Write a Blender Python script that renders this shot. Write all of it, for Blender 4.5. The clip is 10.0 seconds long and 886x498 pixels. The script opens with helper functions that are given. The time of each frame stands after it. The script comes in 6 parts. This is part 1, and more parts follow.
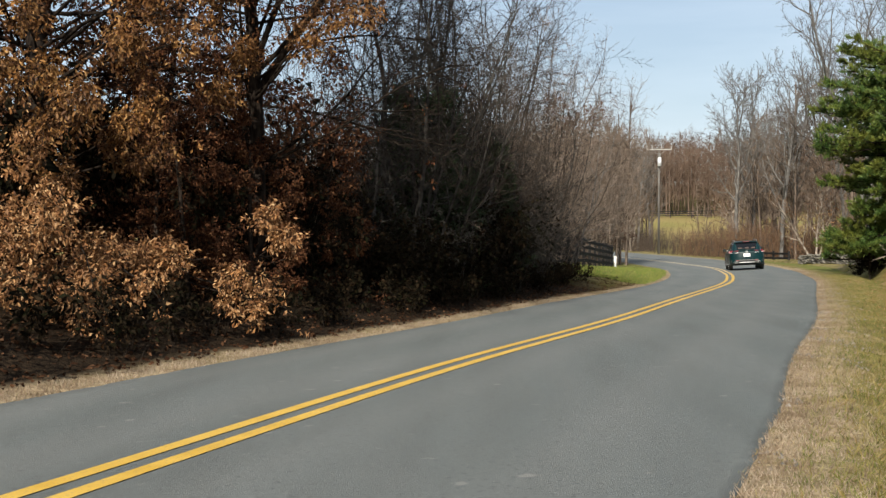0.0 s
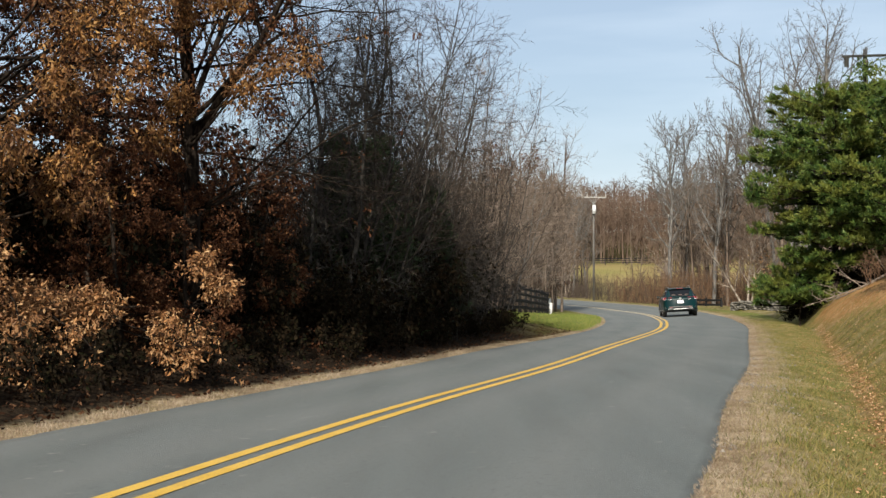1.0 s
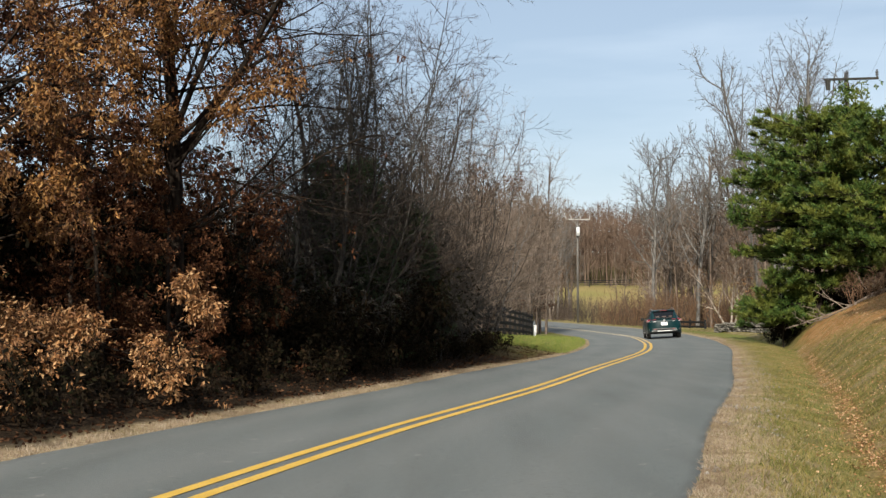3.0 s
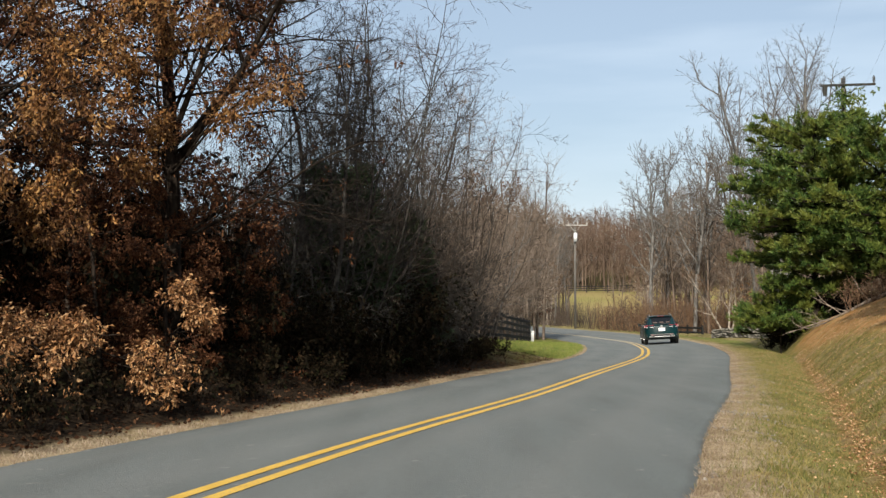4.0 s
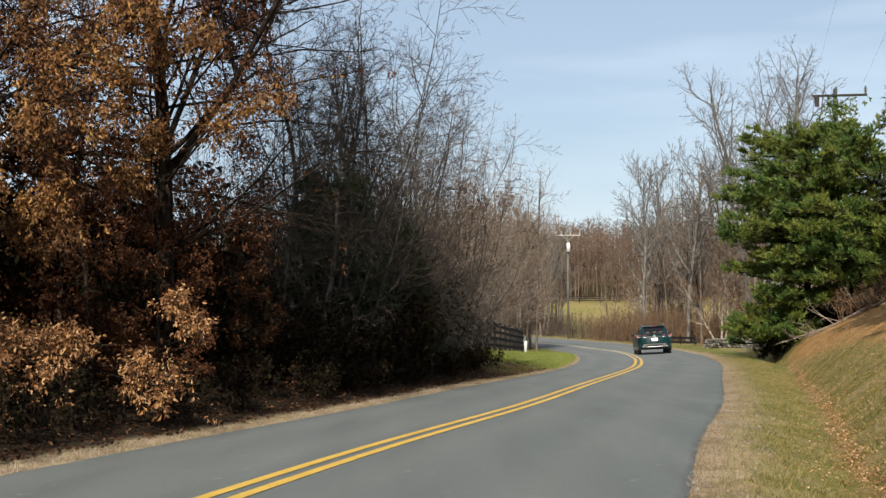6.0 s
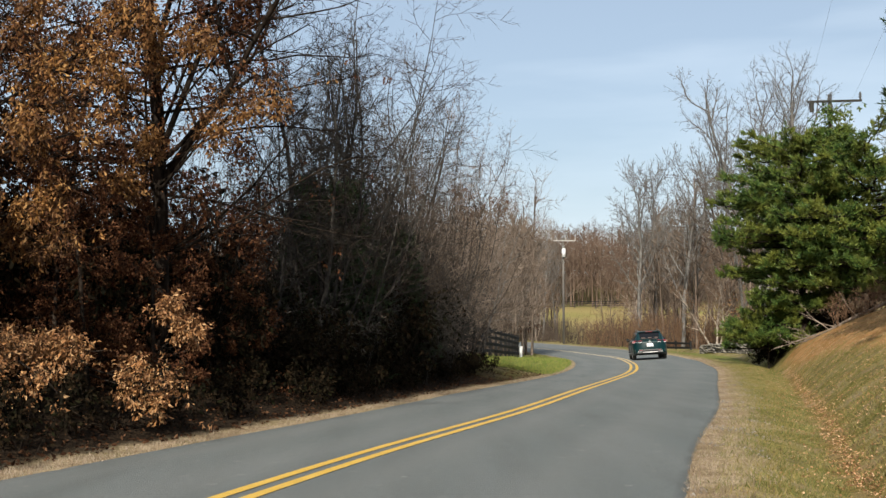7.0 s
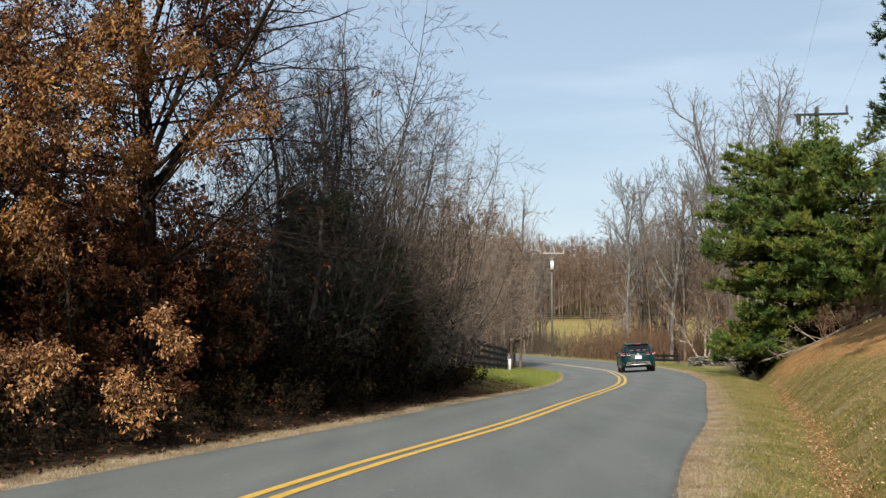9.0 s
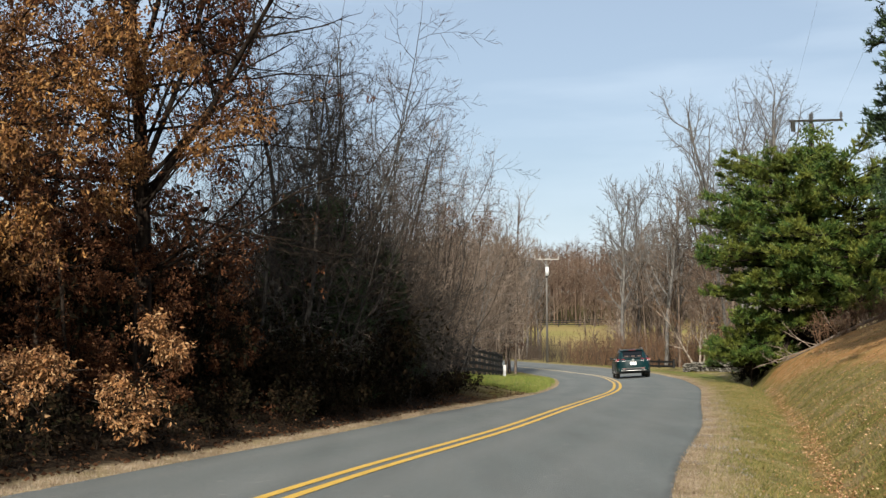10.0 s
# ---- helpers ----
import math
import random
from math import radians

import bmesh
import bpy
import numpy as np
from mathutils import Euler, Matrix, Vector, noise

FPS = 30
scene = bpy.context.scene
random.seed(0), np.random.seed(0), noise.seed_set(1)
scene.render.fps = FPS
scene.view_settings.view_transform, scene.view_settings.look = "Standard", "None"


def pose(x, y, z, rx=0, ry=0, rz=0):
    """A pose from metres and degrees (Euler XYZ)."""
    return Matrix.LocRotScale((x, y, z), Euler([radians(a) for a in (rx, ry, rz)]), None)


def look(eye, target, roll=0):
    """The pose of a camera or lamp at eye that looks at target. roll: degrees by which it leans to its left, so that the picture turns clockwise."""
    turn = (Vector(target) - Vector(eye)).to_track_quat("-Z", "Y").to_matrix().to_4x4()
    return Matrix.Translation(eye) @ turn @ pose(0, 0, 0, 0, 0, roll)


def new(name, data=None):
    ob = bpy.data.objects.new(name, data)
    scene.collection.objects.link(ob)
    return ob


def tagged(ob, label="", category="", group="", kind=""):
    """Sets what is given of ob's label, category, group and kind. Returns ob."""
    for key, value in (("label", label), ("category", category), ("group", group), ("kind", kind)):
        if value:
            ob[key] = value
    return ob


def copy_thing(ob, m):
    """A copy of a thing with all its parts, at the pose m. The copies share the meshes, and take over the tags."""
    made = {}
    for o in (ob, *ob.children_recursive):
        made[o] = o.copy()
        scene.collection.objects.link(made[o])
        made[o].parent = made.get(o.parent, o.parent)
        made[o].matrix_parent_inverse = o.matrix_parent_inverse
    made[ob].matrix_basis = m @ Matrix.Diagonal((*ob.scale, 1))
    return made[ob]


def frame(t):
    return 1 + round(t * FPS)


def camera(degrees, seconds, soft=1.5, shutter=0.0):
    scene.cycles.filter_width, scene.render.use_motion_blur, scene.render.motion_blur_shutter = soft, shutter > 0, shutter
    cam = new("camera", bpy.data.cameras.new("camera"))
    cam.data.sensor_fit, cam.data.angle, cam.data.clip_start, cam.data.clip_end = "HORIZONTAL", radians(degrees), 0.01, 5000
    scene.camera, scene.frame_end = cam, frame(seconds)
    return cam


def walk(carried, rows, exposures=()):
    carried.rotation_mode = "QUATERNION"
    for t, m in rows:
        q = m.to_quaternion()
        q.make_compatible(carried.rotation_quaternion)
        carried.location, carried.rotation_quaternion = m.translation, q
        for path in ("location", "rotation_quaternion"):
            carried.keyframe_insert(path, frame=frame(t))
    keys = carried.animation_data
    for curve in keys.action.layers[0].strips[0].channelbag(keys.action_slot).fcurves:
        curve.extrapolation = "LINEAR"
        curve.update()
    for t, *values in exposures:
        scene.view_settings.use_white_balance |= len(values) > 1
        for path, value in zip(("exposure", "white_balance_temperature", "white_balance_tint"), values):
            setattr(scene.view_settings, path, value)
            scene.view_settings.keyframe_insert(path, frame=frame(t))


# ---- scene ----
# ================= camera and walk =================
cam = camera(40.4, 10.0, soft=1.4)
EYE_HEIGHT = 1.0
TURNS = [  # seconds, yaw, pitch, roll
    (0, 5.225, 0.012, -0.212), (0.5, 3.409, 1.251, -0.204), (1, 2.202, 2.257, -0.161), (1.5, 1.896, 2.867, -0.153),
    (2, 1.763, 2.983, -0.129), (2.5, 1.581, 3.141, -0.100), (4, 1.332, 3.583, -0.097), (4.5, 1.259, 3.700, -0.084),
    (5, 1.150, 3.837, -0.107), (5.5, 1.078, 3.951, -0.087), (7, 0.783, 4.322, -0.060), (7.5, 0.656, 4.478, -0.033),
    (8, 0.538, 4.624, -0.047), (8.5, 0.405, 4.757, -0.032), (9, 0.238, 4.917, -0.020), (9.5, 0.117, 5.080, -0.003),
    (10, 0.0, 5.204, 0.0)]
walk(cam, [(t, pose(0, 0, EYE_HEIGHT, 90 + p, r, w)) for t, w, p, r in TURNS], exposures=[(0, 0.55), (10, 0.55)])

# ================= world and sun =================
SUN_AZ, SUN_EL = radians(191), radians(31)
world = bpy.data.worlds.new("sky")
scene.world = world
world.use_nodes = True
wn, wl = world.node_tree.nodes, world.node_tree.links
wn.clear()
w_sky = wn.new("ShaderNodeTexSky")
w_sky.sky_type = "NISHITA"
w_sky.sun_disc = False
w_sky.sun_elevation, w_sky.sun_rotation = SUN_EL, SUN_AZ
w_sky.air_density, w_sky.dust_density, w_sky.ozone_density = 1.0, 2.2, 1.2
w_bg = wn.new("ShaderNodeBackground")
w_bg.inputs["Strength"].default_value = 0.080
w_out = wn.new("ShaderNodeOutputWorld")
# thin high cloud veil
w_co = wn.new("ShaderNodeTexCoord")
w_map = wn.new("ShaderNodeMapping")
w_map.inputs["Scale"].default_value = (1.1, 1.1, 8.0)
w_noise = wn.new("ShaderNodeTexNoise")
w_noise.inputs["Scale"].default_value = 2.2
w_noise.inputs["Detail"].default_value = 6
w_ramp = wn.new("ShaderNodeMapRange")
w_ramp.inputs["From Min"].default_value, w_ramp.inputs["From Max"].default_value = 0.40, 0.68
w_ramp.inputs["To Min"].default_value, w_ramp.inputs["To Max"].default_value = 0.27, 0.54
w_mix = wn.new("ShaderNodeMix")
w_mix.data_type = "RGBA"
w_mix.inputs["B"].default_value = (7.9, 9.05, 10.15, 1)
wl.new(w_co.outputs["Generated"], w_map.inputs["Vector"])
wl.new(w_map.outputs["Vector"], w_noise.inputs["Vector"])
wl.new(w_noise.outputs["Fac"], w_ramp.inputs["Value"])
wl.new(w_ramp.outputs["Result"], w_mix.inputs["Factor"])
wl.new(w_sky.outputs["Color"], w_mix.inputs["A"])
wl.new(w_mix.outputs["Result"], w_bg.inputs["Color"])
wl.new(w_bg.outputs["Background"], w_out.inputs["Surface"])

sun = new("sun", bpy.data.lights.new("sun", "SUN"))
sun.data.energy, sun.data.angle, sun.data.color = 5.0, radians(0.55), (1.0, 0.935, 0.815)
sun_to = Vector((math.sin(SUN_AZ) * math.cos(SUN_EL), math.cos(SUN_AZ) * math.cos(SUN_EL), math.sin(SUN_EL)))
sun.matrix_world = look(sun_to * 200, (0, 0, 0))


# ================= material helpers =================
def material(name, rough=0.8, spec=0.3):
    m = bpy.data.materials.new(name)
    m.use_nodes = True
    nt = m.node_tree
    b = nt.nodes["Principled BSDF"]
    b.inputs["Roughness"].default_value = rough
    b.inputs["Specular IOR Level"].default_value = spec
    return m, nt, b


def node(nt, kind, **inputs):
    n = nt.nodes.new(kind)
    for key, value in inputs.items():
        n.inputs[key.replace("_", " ")].default_value = value
    return n


def noise_fac(nt, scale, detail=5.0, low=0.35, high=0.65, stretch=None):
    co = nt.nodes.new("ShaderNodeTexCoord")
    n = node(nt, "ShaderNodeTexNoise", Scale=scale, Detail=detail)
    if stretch:
        mp = node(nt, "ShaderNodeMapping", Scale=stretch)
        nt.links.new(co.outputs["Object"], mp.inputs["Vector"])
        nt.links.new(mp.outputs["Vector"], n.inputs["Vector"])
    else:
        nt.links.new(co.outputs["Object"], n.inputs["Vector"])
    r = node(nt, "ShaderNodeMapRange", From_Min=low, From_Max=high)
    nt.links.new(n.outputs["Fac"], r.inputs["Value"])
    return r.outputs["Result"]


def mix(nt, fac, a, b):
    n = nt.nodes.new("ShaderNodeMix")
    n.data_type = "RGBA"
    for key, value in (("Factor", fac), ("A", a), ("B", b)):
        if hasattr(value, "links"):
            nt.links.new(value, n.inputs[key])
        elif key == "Factor":
            n.inputs[key].default_value = value
        else:
            n.inputs[key].default_value = (*value, 1)
    return n.outputs["Result"]


def attr(nt, name):
    n = nt.nodes.new("ShaderNodeAttribute")
    n.attribute_name = name
    return n.outputs["Fac"]


def ramp_of(nt, value, lo, hi):
    r = node(nt, "ShaderNodeMapRange", From_Min=lo, From_Max=hi)
    nt.links.new(value, r.inputs["Value"])
    return r.outputs["Result"]


def times(nt, a, b):
    n = nt.nodes.new("ShaderNodeMath")
    n.operation = "MULTIPLY"
    nt.links.new(a, n.inputs[0])
    if hasattr(b, "links"):
        nt.links.new(b, n.inputs[1])
    else:
        n.inputs[1].default_value = b
    return n.outputs["Value"]


def bump(nt, b, height, strength=0.4, distance=0.02):
    n = node(nt, "ShaderNodeBump", Strength=strength, Distance=distance)
    nt.links.new(height, n.inputs["Height"])
    nt.links.new(n.outputs["Normal"], b.inputs["Normal"])


def island_colours(nt, colours):
    """A colour ramp driven by each piece's own random number."""
    g = nt.nodes.new("ShaderNodeNewGeometry")
    r = nt.nodes.new("ShaderNodeValToRGB")
    r.color_ramp.interpolation = "LINEAR"
    els = r.color_ramp.elements
    while len(els) < len(colours):
        els.new(0.5)
    for i, c in enumerate(colours):
        els[i].position = i / (len(colours) - 1)
        els[i].color = (*c, 1)
    nt.links.new(g.outputs["Random Per Island"], r.inputs["Fac"])
    return r.outputs["Color"]


def two_tone(name, a, b, scale, rough=0.85, spec=0.2, bump_scale=0.0, bump_strength=0.3, stretch=None, metallic=0.0):
    m, nt, bs = material(name, rough, spec)
    nt.links.new(mix(nt, noise_fac(nt, scale, 6, stretch=stretch), a, b), bs.inputs["Base Color"])
    bs.inputs["Metallic"].default_value = metallic
    if bump_scale:
        bump(nt, bs, noise_fac(nt, bump_scale, 6, 0.2, 0.8, stretch), bump_strength, 0.01)
    return m


def leafy(name, colours, through_light=0.35, rough=0.6, gloss=0.25, patch=None, patch_scale=1.0):
    """Thin leaves: each piece has its own shade, whole patches another tint, and some light passes through."""
    m, nt, b = material(name, rough, gloss)
    c = island_colours(nt, colours)
    if patch:
        c = mix(nt, times(nt, noise_fac(nt, patch_scale, 3, 0.44, 0.62), 0.7), c, patch)
    nt.links.new(c, b.inputs["Base Color"])
    tr = nt.nodes.new("ShaderNodeBsdfTranslucent")
    nt.links.new(c, tr.inputs["Color"])
    mx = nt.nodes.new("ShaderNodeMixShader")
    mx.inputs["Fac"].default_value = through_light
    out = nt.nodes["Material Output"]
    nt.links.new(b.outputs["BSDF"], mx.inputs[1])
    nt.links.new(tr.outputs["BSDF"], mx.inputs[2])
    nt.links.new(mx.outputs["Shader"], out.inputs["Surface"])
    return m


# ================= mesh helpers =================
def mesh_of(name, verts, faces, mat, smooth=False):
    """A mesh from arrays: verts (n, 3) and faces, a list of (m, k) index arrays."""
    me = bpy.data.meshes.new(name)
    verts = np.asarray(verts, dtype=np.float32)
    faces = [np.asarray(f, dtype=np.int32) for f in faces if len(f)]
    loops = np.concatenate([f.ravel() for f in faces])
    sizes = np.concatenate([np.full(len(f), f.shape[1], dtype=np.int32) for f in faces])
    starts = np.concatenate([[0], np.cumsum(sizes)[:-1]]).astype(np.int32)
    me.vertices.add(len(verts))
    me.vertices.foreach_set("co", verts.ravel())
    me.loops.add(len(loops))
    me.loops.foreach_set("vertex_index", loops)
    me.polygons.add(len(sizes))
    me.polygons.foreach_set("loop_start", starts)
    me.update(calc_edges=True)
    if smooth:
        me.polygons.foreach_set("use_smooth", np.ones(len(sizes), dtype=bool))
    me.materials.append(mat)
    return me


def thing(name, label, category, group="", m=None, kind=""):
    ob = new(name)
    ob.empty_display_size = 0.2
    if m is not None:
        ob.matrix_world = m
    return tagged(ob, label, category, group, kind)


def sub(name, me, parent, label=""):
    ob = new(name, me)
    ob.parent = parent
    return tagged(ob, label)


def part(name, bm, mat, parent, label="", smooth=False):
    me = bpy.data.meshes.new(name)
    bm.to_mesh(me)
    bm.free()
    me.materials.append(mat)
    if smooth:
        me.polygons.foreach_set("use_smooth", np.ones(len(me.polygons), dtype=bool))
    return sub(name, me, parent, label)


def box_bm(size, centre=(0, 0, 0), bevel=0.0, bm=None, turn=None):
    bm = bm or bmesh.new()
    m = Matrix.Translation(centre) @ (turn or Matrix()) @ Matrix.Diagonal((*size, 1))
    made = bmesh.ops.create_cube(bm, size=1.0, matrix=m)
    if bevel:
        edges = list({e for v in made["verts"] for e in v.link_edges})
        bmesh.ops.bevel(bm, geom=edges, offset=bevel, segments=2, affect="EDGES", profile=0.6)
    return bm


def rod_bm(a, b, r0, r1, sides=10, bm=None):
    bm = bm or bmesh.new()
    a, b = Vector(a), Vector(b)
    turn = (b - a).to_track_quat("Z", "Y").to_matrix().to_4x4()
    bmesh.ops.create_cone(bm, cap_ends=True, segments=sides, radius1=r0, radius2=r1, depth=(b - a).length,
                          matrix=Matrix.Translation((a + b) / 2) @ turn)
    return bm


def frames_for(d):
    """Two unit vectors across each direction."""
    d = d / np.maximum(np.linalg.norm(d, axis=1, keepdims=True), 1e-9)
    ref = np.where(np.abs(d[:, 2:3]) > 0.9, np.array([[1.0, 0, 0]]), np.array([[0, 0, 1.0]]))
    u = np.cross(d, ref)
    u /= np.maximum(np.linalg.norm(u, axis=1, keepdims=True), 1e-9)
    return u, np.cross(d, u)


def tubes(a, b, ra, rb, sides):
    a, b = np.asarray(a, float), np.asarray(b, float)
    n = len(a)
    if n == 0:
        return np.zeros((0, 3)), np.zeros((0, 4), int)
    u, v = frames_for(b - a)
    ang = np.arange(sides) * 2 * np.pi / sides
    ring = u[:, None] * np.cos(ang)[None, :, None] + v[:, None] * np.sin(ang)[None, :, None]
    va = a[:, None] + ring * np.asarray(ra)[:, None, None]
    vb = b[:, None] + ring * np.asarray(rb)[:, None, None]
    verts = np.concatenate([va, vb], axis=1).reshape(-1, 3)
    base = (np.arange(n) * 2 * sides)[:, None]
    i = np.arange(sides)[None]
    j = (i + 1) % sides
    quads = np.stack([base + i, base + j, base + sides + j, base + sides + i], axis=2).reshape(-1, 4)
    return verts, quads


def slivers(a, b, w, rs):
    """Thin tapering twigs or blades from a to b."""
    a, b = np.asarray(a, float), np.asarray(b, float)
    u, v = frames_for(b - a)
    t = rs.uniform(0, 2 * np.pi, (len(a), 1))
    side = (u * np.cos(t) + v * np.sin(t)) * np.asarray(w)[:, None] / 2
    verts = np.stack([a - side, a + side, b], axis=1).reshape(-1, 3)
    return verts, np.arange(len(a) * 3).reshape(-1, 3)


def leaves(p, d, size, rs, width=0.5, fold=0.35):
    """Folded kite-shaped leaves at p that point along d."""
    n = len(p)
    u, v = frames_for(d)
    d = d / np.maximum(np.linalg.norm(d, axis=1, keepdims=True), 1e-9)
    t = rs.uniform(0, 2 * np.pi, (n, 1))
    s = u * np.cos(t) + v * np.sin(t)
    up = np.cross(d, s)
    size = np.asarray(size).reshape(n, 1)
    mid = p + d * size * 0.55
    tip = p + d * size - up * size * rs.uniform(-0.3, 0.3, (n, 1))
    w = size * width * 0.5
    f = up * size * fold * rs.uniform(-0.6, 1.0, (n, 1))
    verts = np.stack([p, mid + s * w + f, tip, mid - s * w + f], axis=1).reshape(-1, 3)
    i = (np.arange(n) * 4)[:, None]
    return verts, np.concatenate([i + [[0, 1, 2]], i + [[0, 2, 3]]])


def merged(*lots):
    """Joins (verts, faces) lots into one list of verts and faces."""
    vs, fs, k = [], [], 0
    for v, f in lots:
        if len(v):
            vs.append(v)
            fs.append(np.asarray(f) + k)
            k += len(v)
    return np.concatenate(vs), fs


# ================= the lie of the land =================
# centre line of the road: x, y
LINE = np.array([(-13.0, -45.0), (-8.5, -25), (-5.25, -10), (-3.12, 0.0), (-1.25, 9.24), (-0.52, 12.4), (0.1, 14.8), (1.05, 18.6), (2.65, 26.0), (4.35, 33.7),
                 (5.55, 39.5), (6.7, 46.5), (8.2, 58), (9.35, 73), (9.0, 90), (7.9, 106), (6.1, 122), (2.8, 145), (-4, 175),
                 (-18, 210), (-42, 250)])


def smooth_line(p, step=0.5):
    """Catmull-Rom through the points."""
    q = np.concatenate([[2 * p[0] - p[1]], p, [2 * p[-1] - p[-2]]])
    out = []
    for i in range(1, len(q) - 2):
        n = max(2, int(np.linalg.norm(q[i + 1] - q[i]) / step))
        t = (np.arange(n) / n)[:, None]
        a, b, c, d = q[i - 1], q[i], q[i + 1], q[i + 2]
        out.append(0.5 * ((2 * b) + (c - a) * t + (2 * a - 5 * b + 4 * c - d) * t ** 2 + (3 * b - a - 3 * c + d) * t ** 3))
    return np.concatenate(out + [p[-1:]])


ROAD = smooth_line(LINE)
for _ in range(12):
    ROAD[1:-1] = 0.25 * ROAD[:-2] + 0.5 * ROAD[1:-1] + 0.25 * ROAD[2:]
R_TAN = np.gradient(ROAD, axis=0)
R_TAN /= np.linalg.norm(R_TAN, axis=1, keepdims=True)
R_NOR = np.stack([R_TAN[:, 1], -R_TAN[:, 0]], axis=1)  # to the right
R_BANK = np.interp(ROAD[:, 1], [0, 25, 50, 120, 170], [0.031, 0.034, 0.06, 0.05, 0.02])
R_Z = np.interp(ROAD[:, 1], [-50, 60, 84, 112, 130, 147, 180, 250], [0, 0, 0.08, 0.28, 0.48, 0.75, 1.5, 4.0]) - R_BANK * 1.35
HALF_L = 2.72
R_LEFT = np.interp(ROAD[:, 1], [0, 11, 16, 25], [2.50, 2.52, 2.62, HALF_L])  # left half
R_HALF = np.interp(ROAD[:, 1], [0, 4.8, 8, 14, 25, 45, 55, 62, 70, 82, 100, 130], [2.80, 2.86, 3.01, 2.98, 2.90, 2.79, 2.92, 2.95, 3.1, 3.45, 4.0, 4.4])  # right half, wider past the bend


def road_coords(x, y):
    """Index of the nearest point of the centre line and the offset to the right of it."""
    x, y = np.ravel(x), np.ravel(y)
    idx = np.zeros(len(x), int)
    for k in range(0, len(x), 4000):
        d = (x[k:k + 4000, None] - ROAD[None, :, 0]) ** 2 + (y[k:k + 4000, None] - ROAD[None, :, 1]) ** 2
        idx[k:k + 4000] = d.argmin(1)
    e = (x - ROAD[idx, 0]) * R_NOR[idx, 0] + (y - ROAD[idx, 1]) * R_NOR[idx, 1]
    return idx, e


def far_hill(x, y):
    """The valley side beyond the road and the rise on the left."""
    h = np.interp(y, [-200, 95, 135, 165, 235, 330, 430, 4000], [0, 0, -0.6, 1.2, 7.8, 17.5, 24, 24])
    return h


def ground_z(x, y, fine=True):
    shape = np.shape(x)
    x, y = np.ravel(np.asarray(x, float)), np.ravel(np.asarray(y, float))
    idx, e = road_coords(x, y)
    ry = ROAD[idx, 1]
    half_r, half_l = R_HALF[idx], R_LEFT[idx]
    zr = R_Z[idx] + R_BANK[idx] * np.clip(e, -half_l - 0.4, half_r + 0.4)
    # right: verge, ditch, bank
    ditch = np.interp(ry, [0, 15, 30, 47, 60], [1.04, 1.22, 1.70, 2.4, 2.6])
    er = e - half_r
    crest = np.interp(ry, [-60, 0, 34, 42, 51, 400], [3.6, 3.4, 3.2, 2.9, 0.1, 0.08])
    run = er - ditch
    climb = np.clip(run, 0, 1.3) * np.interp(ry, [0, 20, 32], [0.5, 0.55, 0.85]) + np.clip(run - 1.3, 0, 50) * 0.5
    bank = crest * climb / (crest ** 4 + climb ** 4 + 1e-6) ** 0.25
    dip = -0.17 * np.exp(-(run / 0.55) ** 2) - 0.04 * np.clip(er / 1.4, 0, 1)
    right = np.where(er > 0, bank + dip * np.clip((ry < 60), 0, 1), 0)
    # left: low lip, then a rise behind the hedge
    el = -e - half_l
    rise = np.interp(ry, [-60, 0, 30, 45, 57, 72, 90, 400], [0.9, 0.9, 0.9, 0.8, 0.75, 0.12, 0.0, 0.0])
    left = np.where(el > 0, 0.05 * np.clip(el / 0.5, 0, 1) + rise * (1 - np.exp(-np.maximum(el - 0.6, 0) / 4.0)), 0)
    z = zr + right + left
    under = np.clip((np.minimum(e + half_l - 0.12, half_r - 0.12 - e)) / 0.25, 0, 1)
    z -= 0.09 * under
    far = np.clip((np.abs(e) - 3.5) / 18, 0, 1)
    far = far * far * (3 - 2 * far)
    near_z = z
    hill = far_hill(x, y)
    blend = far * np.clip((y - 60) / 40, 0, 1)
    z = near_z * (1 - blend) + hill * blend
    if fine:
        off = (np.abs(np.where(e > 0, e - half_r, e + half_l)))
        off = np.where((e < half_r) & (e > -half_l), 0, off)
        amp = 0.04 * np.clip(off / 1.0, 0, 1)
        z = z + amp * (np.sin(x * 2.1 + 1.3 * np.sin(y * 1.7)) * np.sin(y * 1.9 + 0.7) + 0.15 * np.sin(x * 5.3 + y * 3.1))
    return z.reshape(shape)


def gz(x, y):
    return float(ground_z(np.array([x]), np.array([y]))[0])
